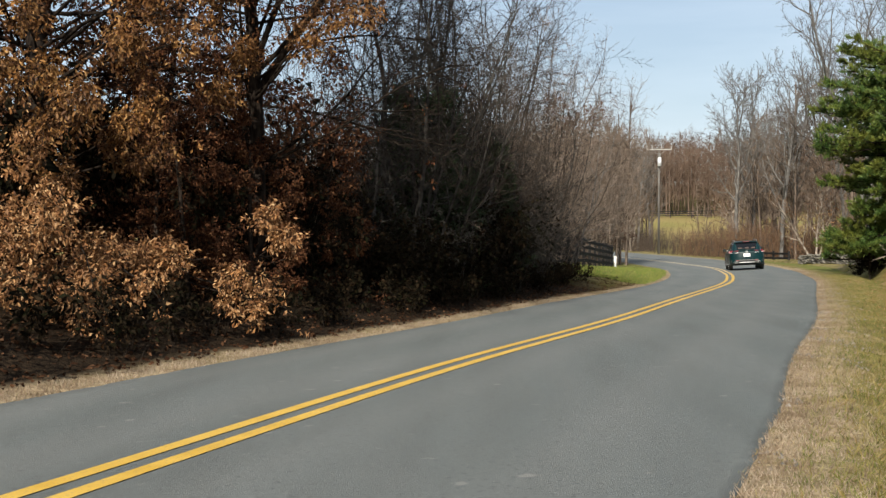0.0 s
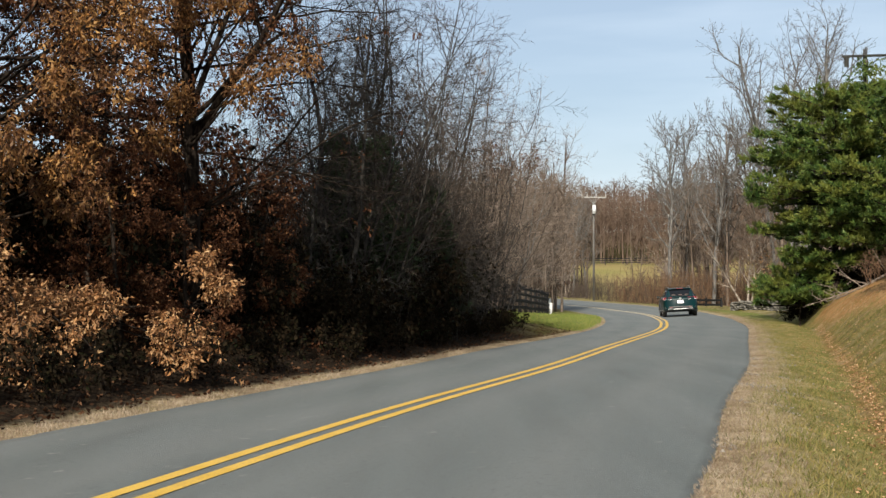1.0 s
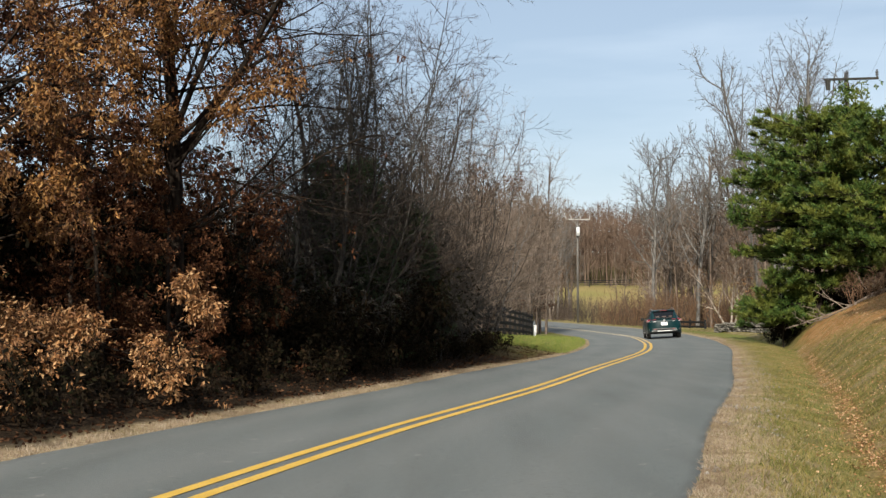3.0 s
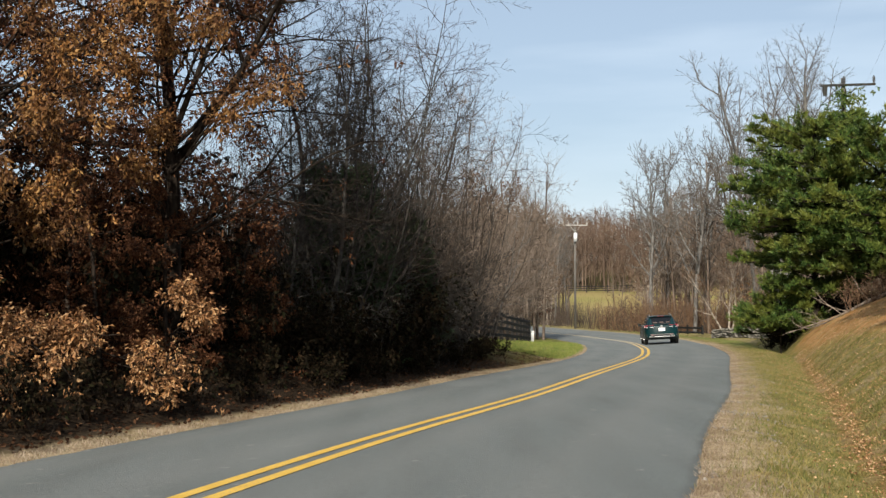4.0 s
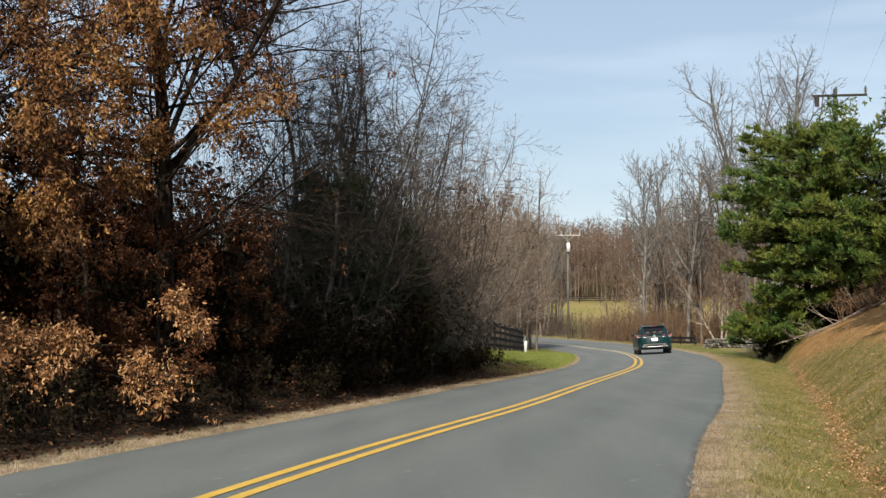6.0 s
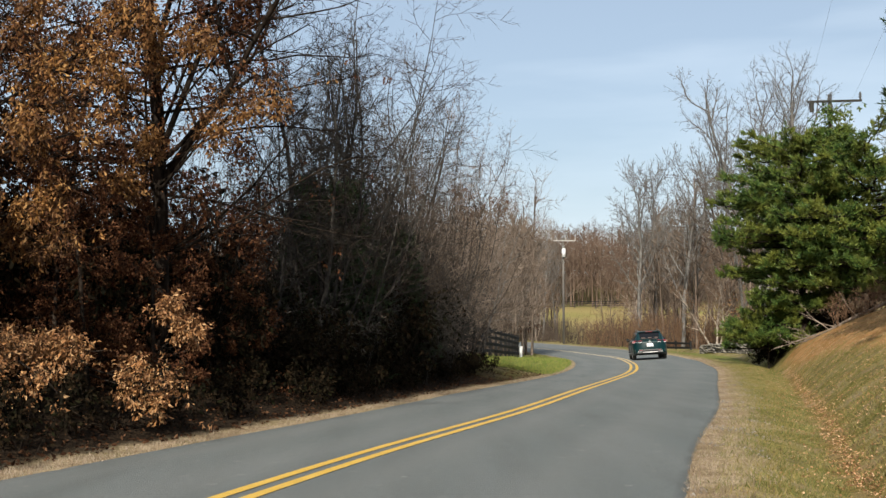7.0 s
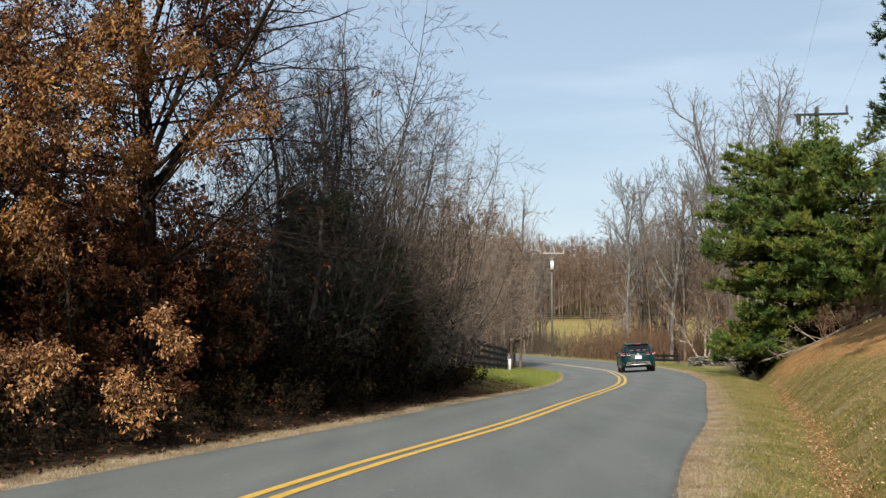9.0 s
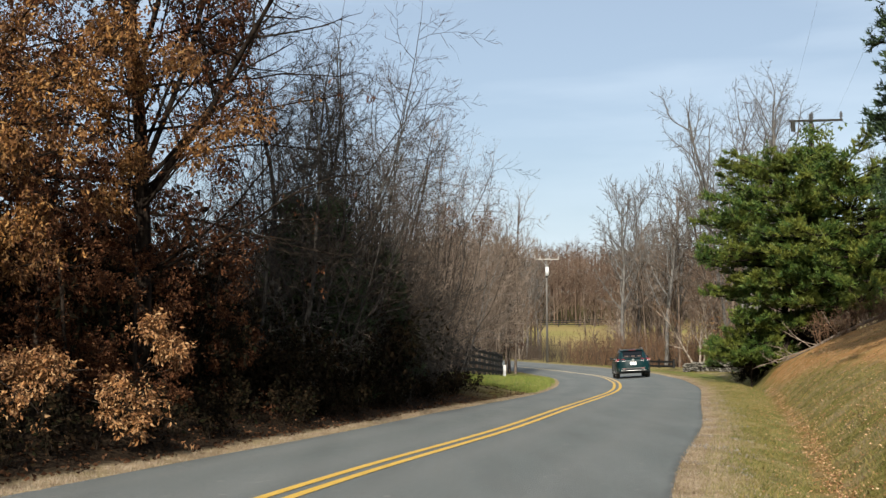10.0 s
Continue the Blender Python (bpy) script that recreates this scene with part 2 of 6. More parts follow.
# ================= materials =================
def ground_material():
    m, nt, b = material("roadside_ground", 0.95, 0.02)
    straw = mix(nt, noise_fac(nt, 9, 8), (0.26, 0.19, 0.115), (0.41, 0.325, 0.21))
    green = mix(nt, noise_fac(nt, 6, 8), (0.098, 0.098, 0.024), (0.225, 0.182, 0.060))
    litter = mix(nt, noise_fac(nt, 25, 6), (0.10, 0.045, 0.02), (0.30, 0.15, 0.07))
    clay = mix(nt, noise_fac(nt, 3, 7), (0.30, 0.145, 0.050), (0.42, 0.245, 0.11))
    # wood floor of dark litter, with the shade under the trees painted in
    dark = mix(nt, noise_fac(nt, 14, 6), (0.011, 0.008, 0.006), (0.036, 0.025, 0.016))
    field = mix(nt, noise_fac(nt, 0.06, 5), (0.22, 0.195, 0.07), (0.29, 0.215, 0.10))
    ragged = nt.nodes.new("ShaderNodeMath")
    ragged.operation = "MULTIPLY_ADD"
    nt.links.new(noise_fac(nt, 2.2, 7, 0.3, 0.7), ragged.inputs[0])
    ragged.inputs[1].default_value = 0.9
    nt.links.new(attr(nt, "green"), ragged.inputs[2])
    c = mix(nt, ramp_of(nt, ragged.outputs["Value"], 0.45, 1.2), straw, green)
    c = mix(nt, times(nt, noise_fac(nt, 1.7, 7, 0.50, 0.60), 0.4), c, mix(nt, noise_fac(nt, 40, 4), (0.10, 0.07, 0.045), (0.24, 0.18, 0.125)))
    patch = noise_fac(nt, 0.9, 6, 0.45, 0.62)
    c = mix(nt, times(nt, patch, 0.45), c, straw)
    lush = mix(nt, noise_fac(nt, 7, 8), (0.085, 0.115, 0.024), (0.19, 0.185, 0.060))
    c = mix(nt, times(nt, attr(nt, "lush"), noise_fac(nt, 2.6, 6, 0.3, 0.55)), c, lush)
    c = mix(nt, attr(nt, "field"), c, field)
    c = mix(nt, times(nt, attr(nt, "clay"), noise_fac(nt, 1.6, 7, 0.25, 0.5)), c, clay)
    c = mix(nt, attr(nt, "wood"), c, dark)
    c = mix(nt, attr(nt, "litter"), c, litter)
    nt.links.new(c, b.inputs["Base Color"])
    bump(nt, b, noise_fac(nt, 28, 8, 0.2, 0.8), 0.8, 0.04)
    return m


def asphalt_material():
    m, nt, b = material("worn_asphalt", 0.86, 0.22)
    c = mix(nt, noise_fac(nt, 160, 3, 0.3, 0.7), (0.078, 0.088, 0.085), (0.161, 0.175, 0.170))
    c = mix(nt, times(nt, noise_fac(nt, 3.2, 8, 0.4, 0.7, (1, 0.10, 1)), 0.5), c, (0.095, 0.100, 0.095))
    c = mix(nt, times(nt, attr(nt, "track"), 0.4), c, (0.172, 0.176, 0.168))
    c = mix(nt, times(nt, times(nt, attr(nt, "crack"), noise_fac(nt, 3.0, 6, 0.34, 0.5)), 0.95), c, (0.03, 0.03, 0.03))
    c = mix(nt, times(nt, noise_fac(nt, 6, 3, 0.68, 0.72), 0.45), c, (0.28, 0.27, 0.25))
    c = mix(nt, times(nt, noise_fac(nt, 1.3, 8, 0.40, 0.66, (1, 0.12, 1)), 0.28), c, (0.195, 0.203, 0.196))
    c = mix(nt, times(nt, noise_fac(nt, 30, 3, 0.60, 0.70), 0.55), c, (0.065, 0.068, 0.066))
    c = mix(nt, times(nt, noise_fac(nt, 55, 2, 0.70, 0.76), 0.6), c, (0.32, 0.31, 0.29))
    nt.links.new(c, b.inputs["Base Color"])
    bump(nt, b, noise_fac(nt, 150, 4, 0.2, 0.8), 0.7, 0.008)
    return m


def paint_line_material():
    m, nt, b = material("worn_yellow_paint", 0.7, 0.3)
    c = mix(nt, noise_fac(nt, 3, 5), (0.51, 0.31, 0.042), (0.59, 0.375, 0.068))
    c = mix(nt, times(nt, noise_fac(nt, 70, 5, 0.56, 0.68), 0.7), c, (0.22, 0.18, 0.12))
    c = mix(nt, attr(nt, "fade"), c, (0.46, 0.40, 0.30))
    nt.links.new(c, b.inputs["Base Color"])
    return m


M_GROUND, M_ASPHALT, M_YELLOW = ground_material(), asphalt_material(), paint_line_material()
# near-black bark: the gloom among the trees is put into its colour
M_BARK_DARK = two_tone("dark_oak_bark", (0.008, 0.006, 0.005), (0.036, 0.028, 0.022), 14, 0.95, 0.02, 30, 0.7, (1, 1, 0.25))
M_BARK_GREY = two_tone("grey_bark", (0.058, 0.054, 0.050), (0.175, 0.165, 0.151), 10, 0.95, 0.1, 26, 0.6, (1, 1, 0.25))
M_BARK_DUSK = two_tone("dark_grey_bark", (0.022, 0.020, 0.018), (0.070, 0.064, 0.057), 8, 0.95, 0.05)
M_BARK_BROWN = two_tone("brown_twig_bark", (0.034, 0.026, 0.020), (0.092, 0.070, 0.054), 6, 0.95, 0.1)
M_BARK_TWIG = two_tone("fine_brown_grey_twigs", (0.10, 0.080, 0.063), (0.26, 0.205, 0.165), 3, 0.95, 0.1)
M_BARK_RED = two_tone("reddish_twig_bark", (0.075, 0.045, 0.028), (0.165, 0.10, 0.06), 5, 0.95, 0.1)
M_BARK_PALE = two_tone("pale_sycamore_bark", (0.13, 0.10, 0.08), (0.33, 0.28, 0.23), 5, 0.9, 0.1, 12, 0.4)
M_BARK_MIST = two_tone("weathered_brown_grey_bark", (0.082, 0.060, 0.045), (0.185, 0.145, 0.115), 0.5, 0.95, 0.05)
M_BARK_FAR = two_tone("far_wood_bark", (0.080, 0.055, 0.040), (0.15, 0.106, 0.080), 0.09, 0.95, 0.05)
M_LEAF_OAK = leafy("russet_oak_leaves", [(0.045, 0.018, 0.007), (0.12, 0.050, 0.015), (0.22, 0.096, 0.026), (0.34, 0.165, 0.048), (0.07, 0.028, 0.010), (0.44, 0.25, 0.090), (0.15, 0.062, 0.018)], 0.25, 0.6, 0.25, (0.055, 0.024, 0.011), 1.7)
M_LEAF_TAN = leafy("faded_tan_oak_leaves", [(0.08, 0.032, 0.011), (0.21, 0.094, 0.034), (0.38, 0.190, 0.074), (0.54, 0.335, 0.165), (0.12, 0.050, 0.019), (0.30, 0.142, 0.054)], 0.2, 0.6, 0.25, (0.15, 0.068, 0.028), 2.4)
# dark red leaves, darkened further to carry the shade inside the oaks
M_LEAF_RED = leafy("shade_dark_red_oak_leaves", [(0.030, 0.013, 0.008), (0.065, 0.027, 0.014), (0.12, 0.050, 0.022), (0.045, 0.018, 0.010), (0.19, 0.095, 0.046)], 0.2, 0.7, 0.06)
M_NEEDLE = leafy("green_pine_needles", [(0.022, 0.052, 0.014), (0.045, 0.090, 0.020), (0.080, 0.130, 0.026), (0.13, 0.175, 0.036)], 0.22, 0.5, 0.25, (0.17, 0.175, 0.030), 0.8)
M_NEEDLE_DARK = leafy("dark_cedar_needles", [(0.016, 0.035, 0.014), (0.03, 0.055, 0.02), (0.05, 0.075, 0.03)], 0.2, 0.6)
M_GRASS_DRY = leafy("dry_straw_grass", [(0.17, 0.120, 0.080), (0.30, 0.228, 0.160), (0.43, 0.350, 0.268), (0.21, 0.180, 0.105)], 0.3, 0.7, 0.25, (0.15, 0.10, 0.06), 1.6)
M_GRASS_GREEN = leafy("short_green_grass", [(0.07, 0.095, 0.02), (0.13, 0.145, 0.035), (0.21, 0.19, 0.065), (0.30, 0.25, 0.10)], 0.3, 0.7, 0.25, (0.34, 0.265, 0.15), 1.3)
M_GRASS_LUSH = leafy("fresh_green_grass", [(0.085, 0.135, 0.022), (0.14, 0.19, 0.035), (0.22, 0.24, 0.055), (0.27, 0.26, 0.075)], 0.3, 0.7)
M_GRASS_BANK = leafy("tired_bank_grass", [(0.07, 0.085, 0.018), (0.13, 0.130, 0.032), (0.21, 0.175, 0.054), (0.30, 0.235, 0.085), (0.20, 0.130, 0.048)], 0.3, 0.7, 0.25, (0.10, 0.095, 0.022), 0.8)
M_LITTER = leafy("fallen_brown_leaves", [(0.14, 0.068, 0.032), (0.28, 0.145, 0.065), (0.42, 0.24, 0.12), (0.56, 0.38, 0.23)], 0.1, 0.7)
# fallen leaves darkened to hold the shade under the oaks in their colour
M_LITTER_DARK = leafy("shaded_dark_fallen_leaves", [(0.014, 0.007, 0.004), (0.032, 0.015, 0.008), (0.06, 0.030, 0.016), (0.10, 0.054, 0.030)], 0.05, 0.8, 0.03)
M_BLACK_BOARD = two_tone("black_painted_board", (0.007, 0.007, 0.0075), (0.020, 0.019, 0.018), 8, 0.75, 0.15, 40, 0.3)
M_WHITE_POST = two_tone("white_painted_post", (0.68, 0.68, 0.66), (0.82, 0.82, 0.80), 9, 0.6, 0.3)
M_STONE = None
# ================= ground, road, markings =================
def build_ground():
    gx = np.concatenate([-np.geomspace(3000, 14, 34), np.arange(-13.5, 22, 0.24), np.geomspace(22.3, 3000, 44)])
    gy = np.concatenate([-np.geomspace(2500, 8, 22), np.arange(-7, 14, 0.5), np.arange(14, 66, 0.5), np.arange(66, 160, 1.6), np.geomspace(162, 4500, 46)])
    nx, ny = len(gx), len(gy)
    xx, yy = np.meshgrid(gx, gy)
    zz = ground_z(xx, yy)
    verts = np.stack([xx, yy, zz], axis=2).reshape(-1, 3)
    i = (np.arange(ny - 1)[:, None] * nx + np.arange(nx - 1)[None]).ravel()
    quads = np.stack([i, i + 1, i + nx + 1, i + nx], axis=1)
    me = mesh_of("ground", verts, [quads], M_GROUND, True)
    x, y = xx.ravel(), yy.ravel()
    idx, e = road_coords(x, y)
    ry = ROAD[idx, 1]
    er, el = e - R_HALF[idx], -e - R_LEFT[idx]
    ditch = np.interp(ry, [0, 15, 30, 47, 60], [1.04, 1.22, 1.70, 2.4, 2.6])
    green = np.where(er > 0, np.clip((er - 0.20) / 0.4, 0, 0.95), 0)
    green = np.where((el > 0) & (ry > 27) & (ry < 110), np.clip((el - 0.1) / 0.5, 0, 1.0) * np.clip((ry - 27) / 6, 0, 1), green)
    # wood floor on the left, where the shaded ground gets its near-black colour
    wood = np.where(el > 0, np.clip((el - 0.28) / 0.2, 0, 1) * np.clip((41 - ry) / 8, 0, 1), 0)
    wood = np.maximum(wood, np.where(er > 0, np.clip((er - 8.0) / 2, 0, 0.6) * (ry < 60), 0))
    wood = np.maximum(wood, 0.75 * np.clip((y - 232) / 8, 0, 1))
    field = np.clip((y - 95) / 20, 0, 1) * np.clip((np.abs(e) - 4) / 4, 0, 1)
    clay = np.where(er > 0, np.clip(1 - np.abs(ry - 41) / 7, 0, 1) * np.clip((er - ditch - 0.2) / 0.6, 0, 1), 0)
    top = np.interp(ry, [10, 25, 34, 40], [2.3, 1.1, 0.3, 0.05])
    clay = np.maximum(clay, np.where(er > 0, 0.9 * np.clip((er - ditch - top) / 0.4, 0, 1) * (ry < 46), 0))
    litter = np.where(er > 0, np.exp(-((er - ditch - 0.05) / 0.13) ** 2) * (ry < 40), 0) * 0.6
    lush = np.where(er > 0, np.clip((er - 0.75) / 0.3, 0, 1) * np.clip((ditch - 0.05 - er) / 0.2, 0, 1), 0)
    lush = np.maximum(lush, np.where((el > 0.15) & (ry > 44) & (ry < 90), 1.0, 0.0))
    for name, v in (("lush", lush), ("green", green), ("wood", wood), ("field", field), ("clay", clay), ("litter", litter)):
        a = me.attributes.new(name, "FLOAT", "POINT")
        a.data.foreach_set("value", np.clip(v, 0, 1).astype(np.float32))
    return tagged(new("ground", me), "rolling roadside ground of dry grass, clay and leaf litter", "ground", kind="structure")


def road_strip(name, offsets, lift, mat, rag=0.0, first=0, last=None, attrs=()):
    rs = np.random.RandomState(7)
    pts, nor, z, bk = ROAD[first:last], R_NOR[first:last], R_Z[first:last], R_BANK[first:last]
    n, k = len(pts), len(offsets)
    off = np.repeat(np.array(offsets)[None], n, axis=0)
    if rag:
        j = np.convolve(rs.normal(0, 1, n + 8), np.ones(3) / 3, "same")[4:-4] * rag
        j2 = np.convolve(rs.normal(0, 1, n + 8), np.ones(3) / 3, "same")[4:-4] * rag
        off[:, 10:] *= (R_HALF[first:last] / 2.75)[:, None]
        off[:, :10] *= (R_LEFT[first:last] / HALF_L)[:, None]
        off[:, 0] += j
        off[:, -1] += j2
    xy = pts[:, None] + nor[:, None] * off[..., None]
    zz = z[:, None] + bk[:, None] * off + lift
    if rag:
        zz[:, 0] -= 0.05
        zz[:, -1] -= 0.05
    verts = np.concatenate([xy, zz[..., None]], axis=2).reshape(-1, 3)
    i = (np.arange(n - 1)[:, None] * k + np.arange(k - 1)[None]).ravel()
    me = mesh_of(name, verts, [np.stack([i, i + 1, i + k + 1, i + k], axis=1)], mat, True)
    for label, fn in attrs:
        a = me.attributes.new(label, "FLOAT", "POINT")
        a.data.foreach_set("value", fn(off, pts).astype(np.float32).ravel())
    return new(name, me)


build_ground()
offs = [-2.72, -2.66, -2.4, -2.1, -1.8, -1.5, -1.2, -0.9, -0.6, -0.3, 0, 0.3, 0.6, 0.9, 1.2, 1.5, 1.8, 2.1, 2.4, 2.6, 2.68, 2.75]
road = road_strip("road", offs, 0.0, M_ASPHALT, 0.07, attrs=[
    ("track", lambda o, p: np.exp(-((np.abs(o) - 0.65) / 0.3) ** 2) + np.exp(-((np.abs(o) - 2.0) / 0.3) ** 2)),
    ("crack", lambda o, p: np.exp(-((o - R_HALF[:, None] + 0.03) / 0.06) ** 2))])
tagged(road, "worn grey asphalt country road with double yellow line", "road", kind="structure")
fade = [("fade", lambda o, p: np.repeat(np.clip((p[:, 1:2] - 50) / 30, 0, 0.85), o.shape[1], axis=1))]
for o in (-0.125, 0.105):
    ln = road_strip("road_marking", [o - 0.055, o, o + 0.055], 0.005, M_YELLOW, attrs=fade)
    tagged(ln, "worn yellow painted centre line on the asphalt", "road marking", kind="structure")
# ================= plants =================
def grow(rs, roots, opt):
    """Branches from roots (place, way, length, radius). Gives tube pieces by level and the last twigs."""
    tub, twigs = [], []
    last = len(opt["kids"])
    stack = [(Vector(p), Vector(d).normalized(), l, r, 0) for p, d, l, r in roots]
    uni, nrm = rs.uniform, rs.normal
    while stack:
        p, d, length, r, lev = stack.pop()
        if lev == last:
            q = p + (d + Vector((nrm(), nrm(), nrm())) * 0.18).normalized() * length * 0.55
            e = q + (d + Vector((nrm(), nrm(), nrm())) * 0.3 + Vector((0, 0, opt["up"][lev]))).normalized() * length * 0.45
            twigs.append((p[:], q[:], e[:], r))
            continue
        n = opt["seg"][lev]
        pts, ways, rad = [p.copy()], [d.copy()], [r]
        end_r = r * opt.get("taper", 0.35)
        w, up = opt["wander"][lev], opt["up"][lev]
        for i in range(n):
            d = (d + Vector((nrm(), nrm(), nrm())) * w + Vector((0, 0, up))).normalized()
            q = p + d * (length / n)
            r1 = r + (end_r - r) * (i + 1) / n
            tub.append((p[:], q[:], rad[-1], r1, lev))
            p = q
            pts.append(p.copy())
            ways.append(d.copy())
            rad.append(r1)
        kids = opt["kids"][lev]
        k = max(1, int(kids * uni(0.75, 1.25)))
        lo = opt["from"][lev]
        spin = uni(0, 6.28)
        for j in range(k):
            t = lo + (1 - lo) * (j + uni(0, 1)) / k
            f = t * n
            i = min(int(f), n - 1)
            b = pts[i].lerp(pts[i + 1], f - i)
            w0 = ways[i + 1]
            side = w0.cross(Vector((0.3, 0.2, 1.0)) if abs(w0.z) < 0.9 else Vector((1, 0, 0))).normalized()
            side2 = w0.cross(side)
            spin += 2.4 + uni(-0.5, 0.5)
            a = radians(opt["ang"][lev] * uni(0.7, 1.3))
            nd = w0 * math.cos(a) + (side * math.cos(spin) + side2 * math.sin(spin)) * math.sin(a)
            nl = length * opt["ratio"][lev] * uni(0.6, 1.15) * (1.15 - 0.6 * (t - lo) / (1.001 - lo))
            nr = min(rad[i] * 0.75, max(opt.get("thin", 0.004), r * opt["rr"][lev] * (1.1 - 0.5 * t)))
            stack.append((b, nd, nl, nr, lev + 1))
        # the leader goes on as a twig
        stack.append((p, d, min(length * 0.25, 0.7), rad[-1], last))
    return tub, twigs


def bark_mesh(name, tub, mat, sides=(8, 5, 4, 3)):
    lots = []
    lv = np.array([t[4] for t in tub])
    a, b = np.array([t[0] for t in tub]), np.array([t[1] for t in tub])
    ra, rb = np.array([t[2] for t in tub]), np.array([t[3] for t in tub])
    for l in range(lv.max() + 1):
        s = lv == l
        lots.append(tubes(a[s], b[s], ra[s], rb[s], sides[min(l, len(sides) - 1)]))
    v, f = merged(*lots)
    return mesh_of(name, v, f, mat, True)


def twig_mesh(name, twigs, mat, rs, width=0.012, extra=2, spread=0.5):
    a, q, e = (np.array([t[i] for t in twigs]) for i in range(3))
    r = np.array([t[3] for t in twigs])
    w = np.maximum(r * 1.6, width)
    lots = [tubes(a, q, w * 0.5, w * 0.36, 3), slivers(q, e, w * 0.8, rs)]
    ln = np.linalg.norm(e - a, axis=1, keepdims=True)
    for k in range(extra):
        t = rs.uniform(0.15, 0.95, (len(a), 1))
        s = a + (e - a) * t
        d = (e - a) / np.maximum(ln, 1e-6) + rs.normal(0, spread, a.shape)
        d /= np.linalg.norm(d, axis=1, keepdims=True)
        lots.append(slivers(s, s + d * ln * rs.uniform(0.3, 0.65, (len(a), 1)), w * 0.75, rs))
    v, f = merged(*lots)
    return mesh_of(name, v, f, mat)


BARE = dict(kids=[16, 8, 6], seg=[9, 5, 3], ang=[38, 42, 45], ratio=[0.42, 0.42, 0.45], rr=[0.42, 0.45, 0.5],
            wander=[0.06, 0.12, 0.16], up=[0.05, 0.09, 0.05, 0.06], taper=0.3, thin=0.006)
BARE["from"] = [0.28, 0.25, 0.2]


def bare_tree(seed, height, radius, mat, label, opt=BARE, lean=(0, 0), twig_w=0.012, extra=3, roots=None, twig_mat=None):
    rs = np.random.RandomState(seed)
    tub, twigs = grow(rs, roots or [((0, 0, -0.25), (lean[0], lean[1], 1), height * 0.85, radius)], opt)
    t = thing("bare_tree", label, "tree", "bare roadside trees")
    sub("trunk", bark_mesh("trunk", tub, mat), t)
    sub("crown", twig_mesh("crown", twigs, twig_mat or mat, rs, twig_w, extra), t)
    return t


def put(t, x, y, turn=0.0, size=1.0, sink=0.05, lean=(0, 0)):
    t.matrix_world = pose(x, y, gz(x, y) - sink, lean[0], lean[1], turn)
    t.scale = (size, size, size)
    return t


def again(t, x, y, turn, size=1.0, lean=(0, 0)):
    c = copy_thing(t, pose(x, y, gz(x, y) - 0.05, lean[0], lean[1], turn))
    c.scale = (size, size, size)
    return c


def leaf_clumps(rs, spots, per, radius, size, droop=0.5):
    """Leaves gathered round spots."""
    spots = np.asarray(spots)
    n = len(spots) * per
    p = np.repeat(spots, per, axis=0)
    bunch = np.repeat(rs.normal(0, 1, (n // 6 + 1, 3)), 6, axis=0)[:n]
    bunch *= radius * np.repeat(rs.uniform(0.2, 1, (n // 6 + 1, 1)) ** 0.6, 6, axis=0)[:n] / np.linalg.norm(bunch, axis=1, keepdims=True)
    o = bunch + rs.normal(0, 0.15, (n, 3)) * radius
    d = o / radius * 0.6 + rs.normal(0, 0.6, (n, 3)) + np.array([0, 0, -droop])
    return leaves(p + o, d, size * rs.uniform(0.55, 1.3, n), rs, 0.44)


SHRUB = dict(kids=[7, 6], seg=[6, 3], ang=[34, 42], ratio=[0.45, 0.45], rr=[0.5, 0.55], wander=[0.10, 0.2], up=[0.04, 0.05, 0.04], taper=0.3, thin=0.004)
SHRUB["from"] = [0.2, 0.15]
OAK = dict(kids=[26, 10, 6], seg=[10, 7, 4], ang=[78, 46, 45], ratio=[0.30, 0.36, 0.5], rr=[0.22, 0.45, 0.5],
           wander=[0.05, 0.10, 0.2], up=[0.05, 0.0, 0.0, -0.03], taper=0.35, thin=0.005)
OAK["from"] = [0.22, 0.2, 0.25]
YOUNG = dict(OAK)
YOUNG["kids"], YOUNG["ratio"] = [17, 7, 5], [0.36, 0.4, 0.5]
YOUNG["from"] = [0.10, 0.2, 0.25]
TALL = dict(OAK)
TALL["kids"], TALL["ratio"], TALL["from"] = [34, 10, 6], [0.20, 0.38, 0.5], [0.16, 0.2, 0.25]
SPRAY = dict(kids=[7, 5], seg=[7, 4], ang=[40, 45], ratio=[0.15, 0.5], rr=[0.4, 0.5], wander=[0.07, 0.2], up=[-0.015, -0.02, -0.06], taper=0.3, thin=0.005)
SPRAY["from"] = [0.62, 0.2]


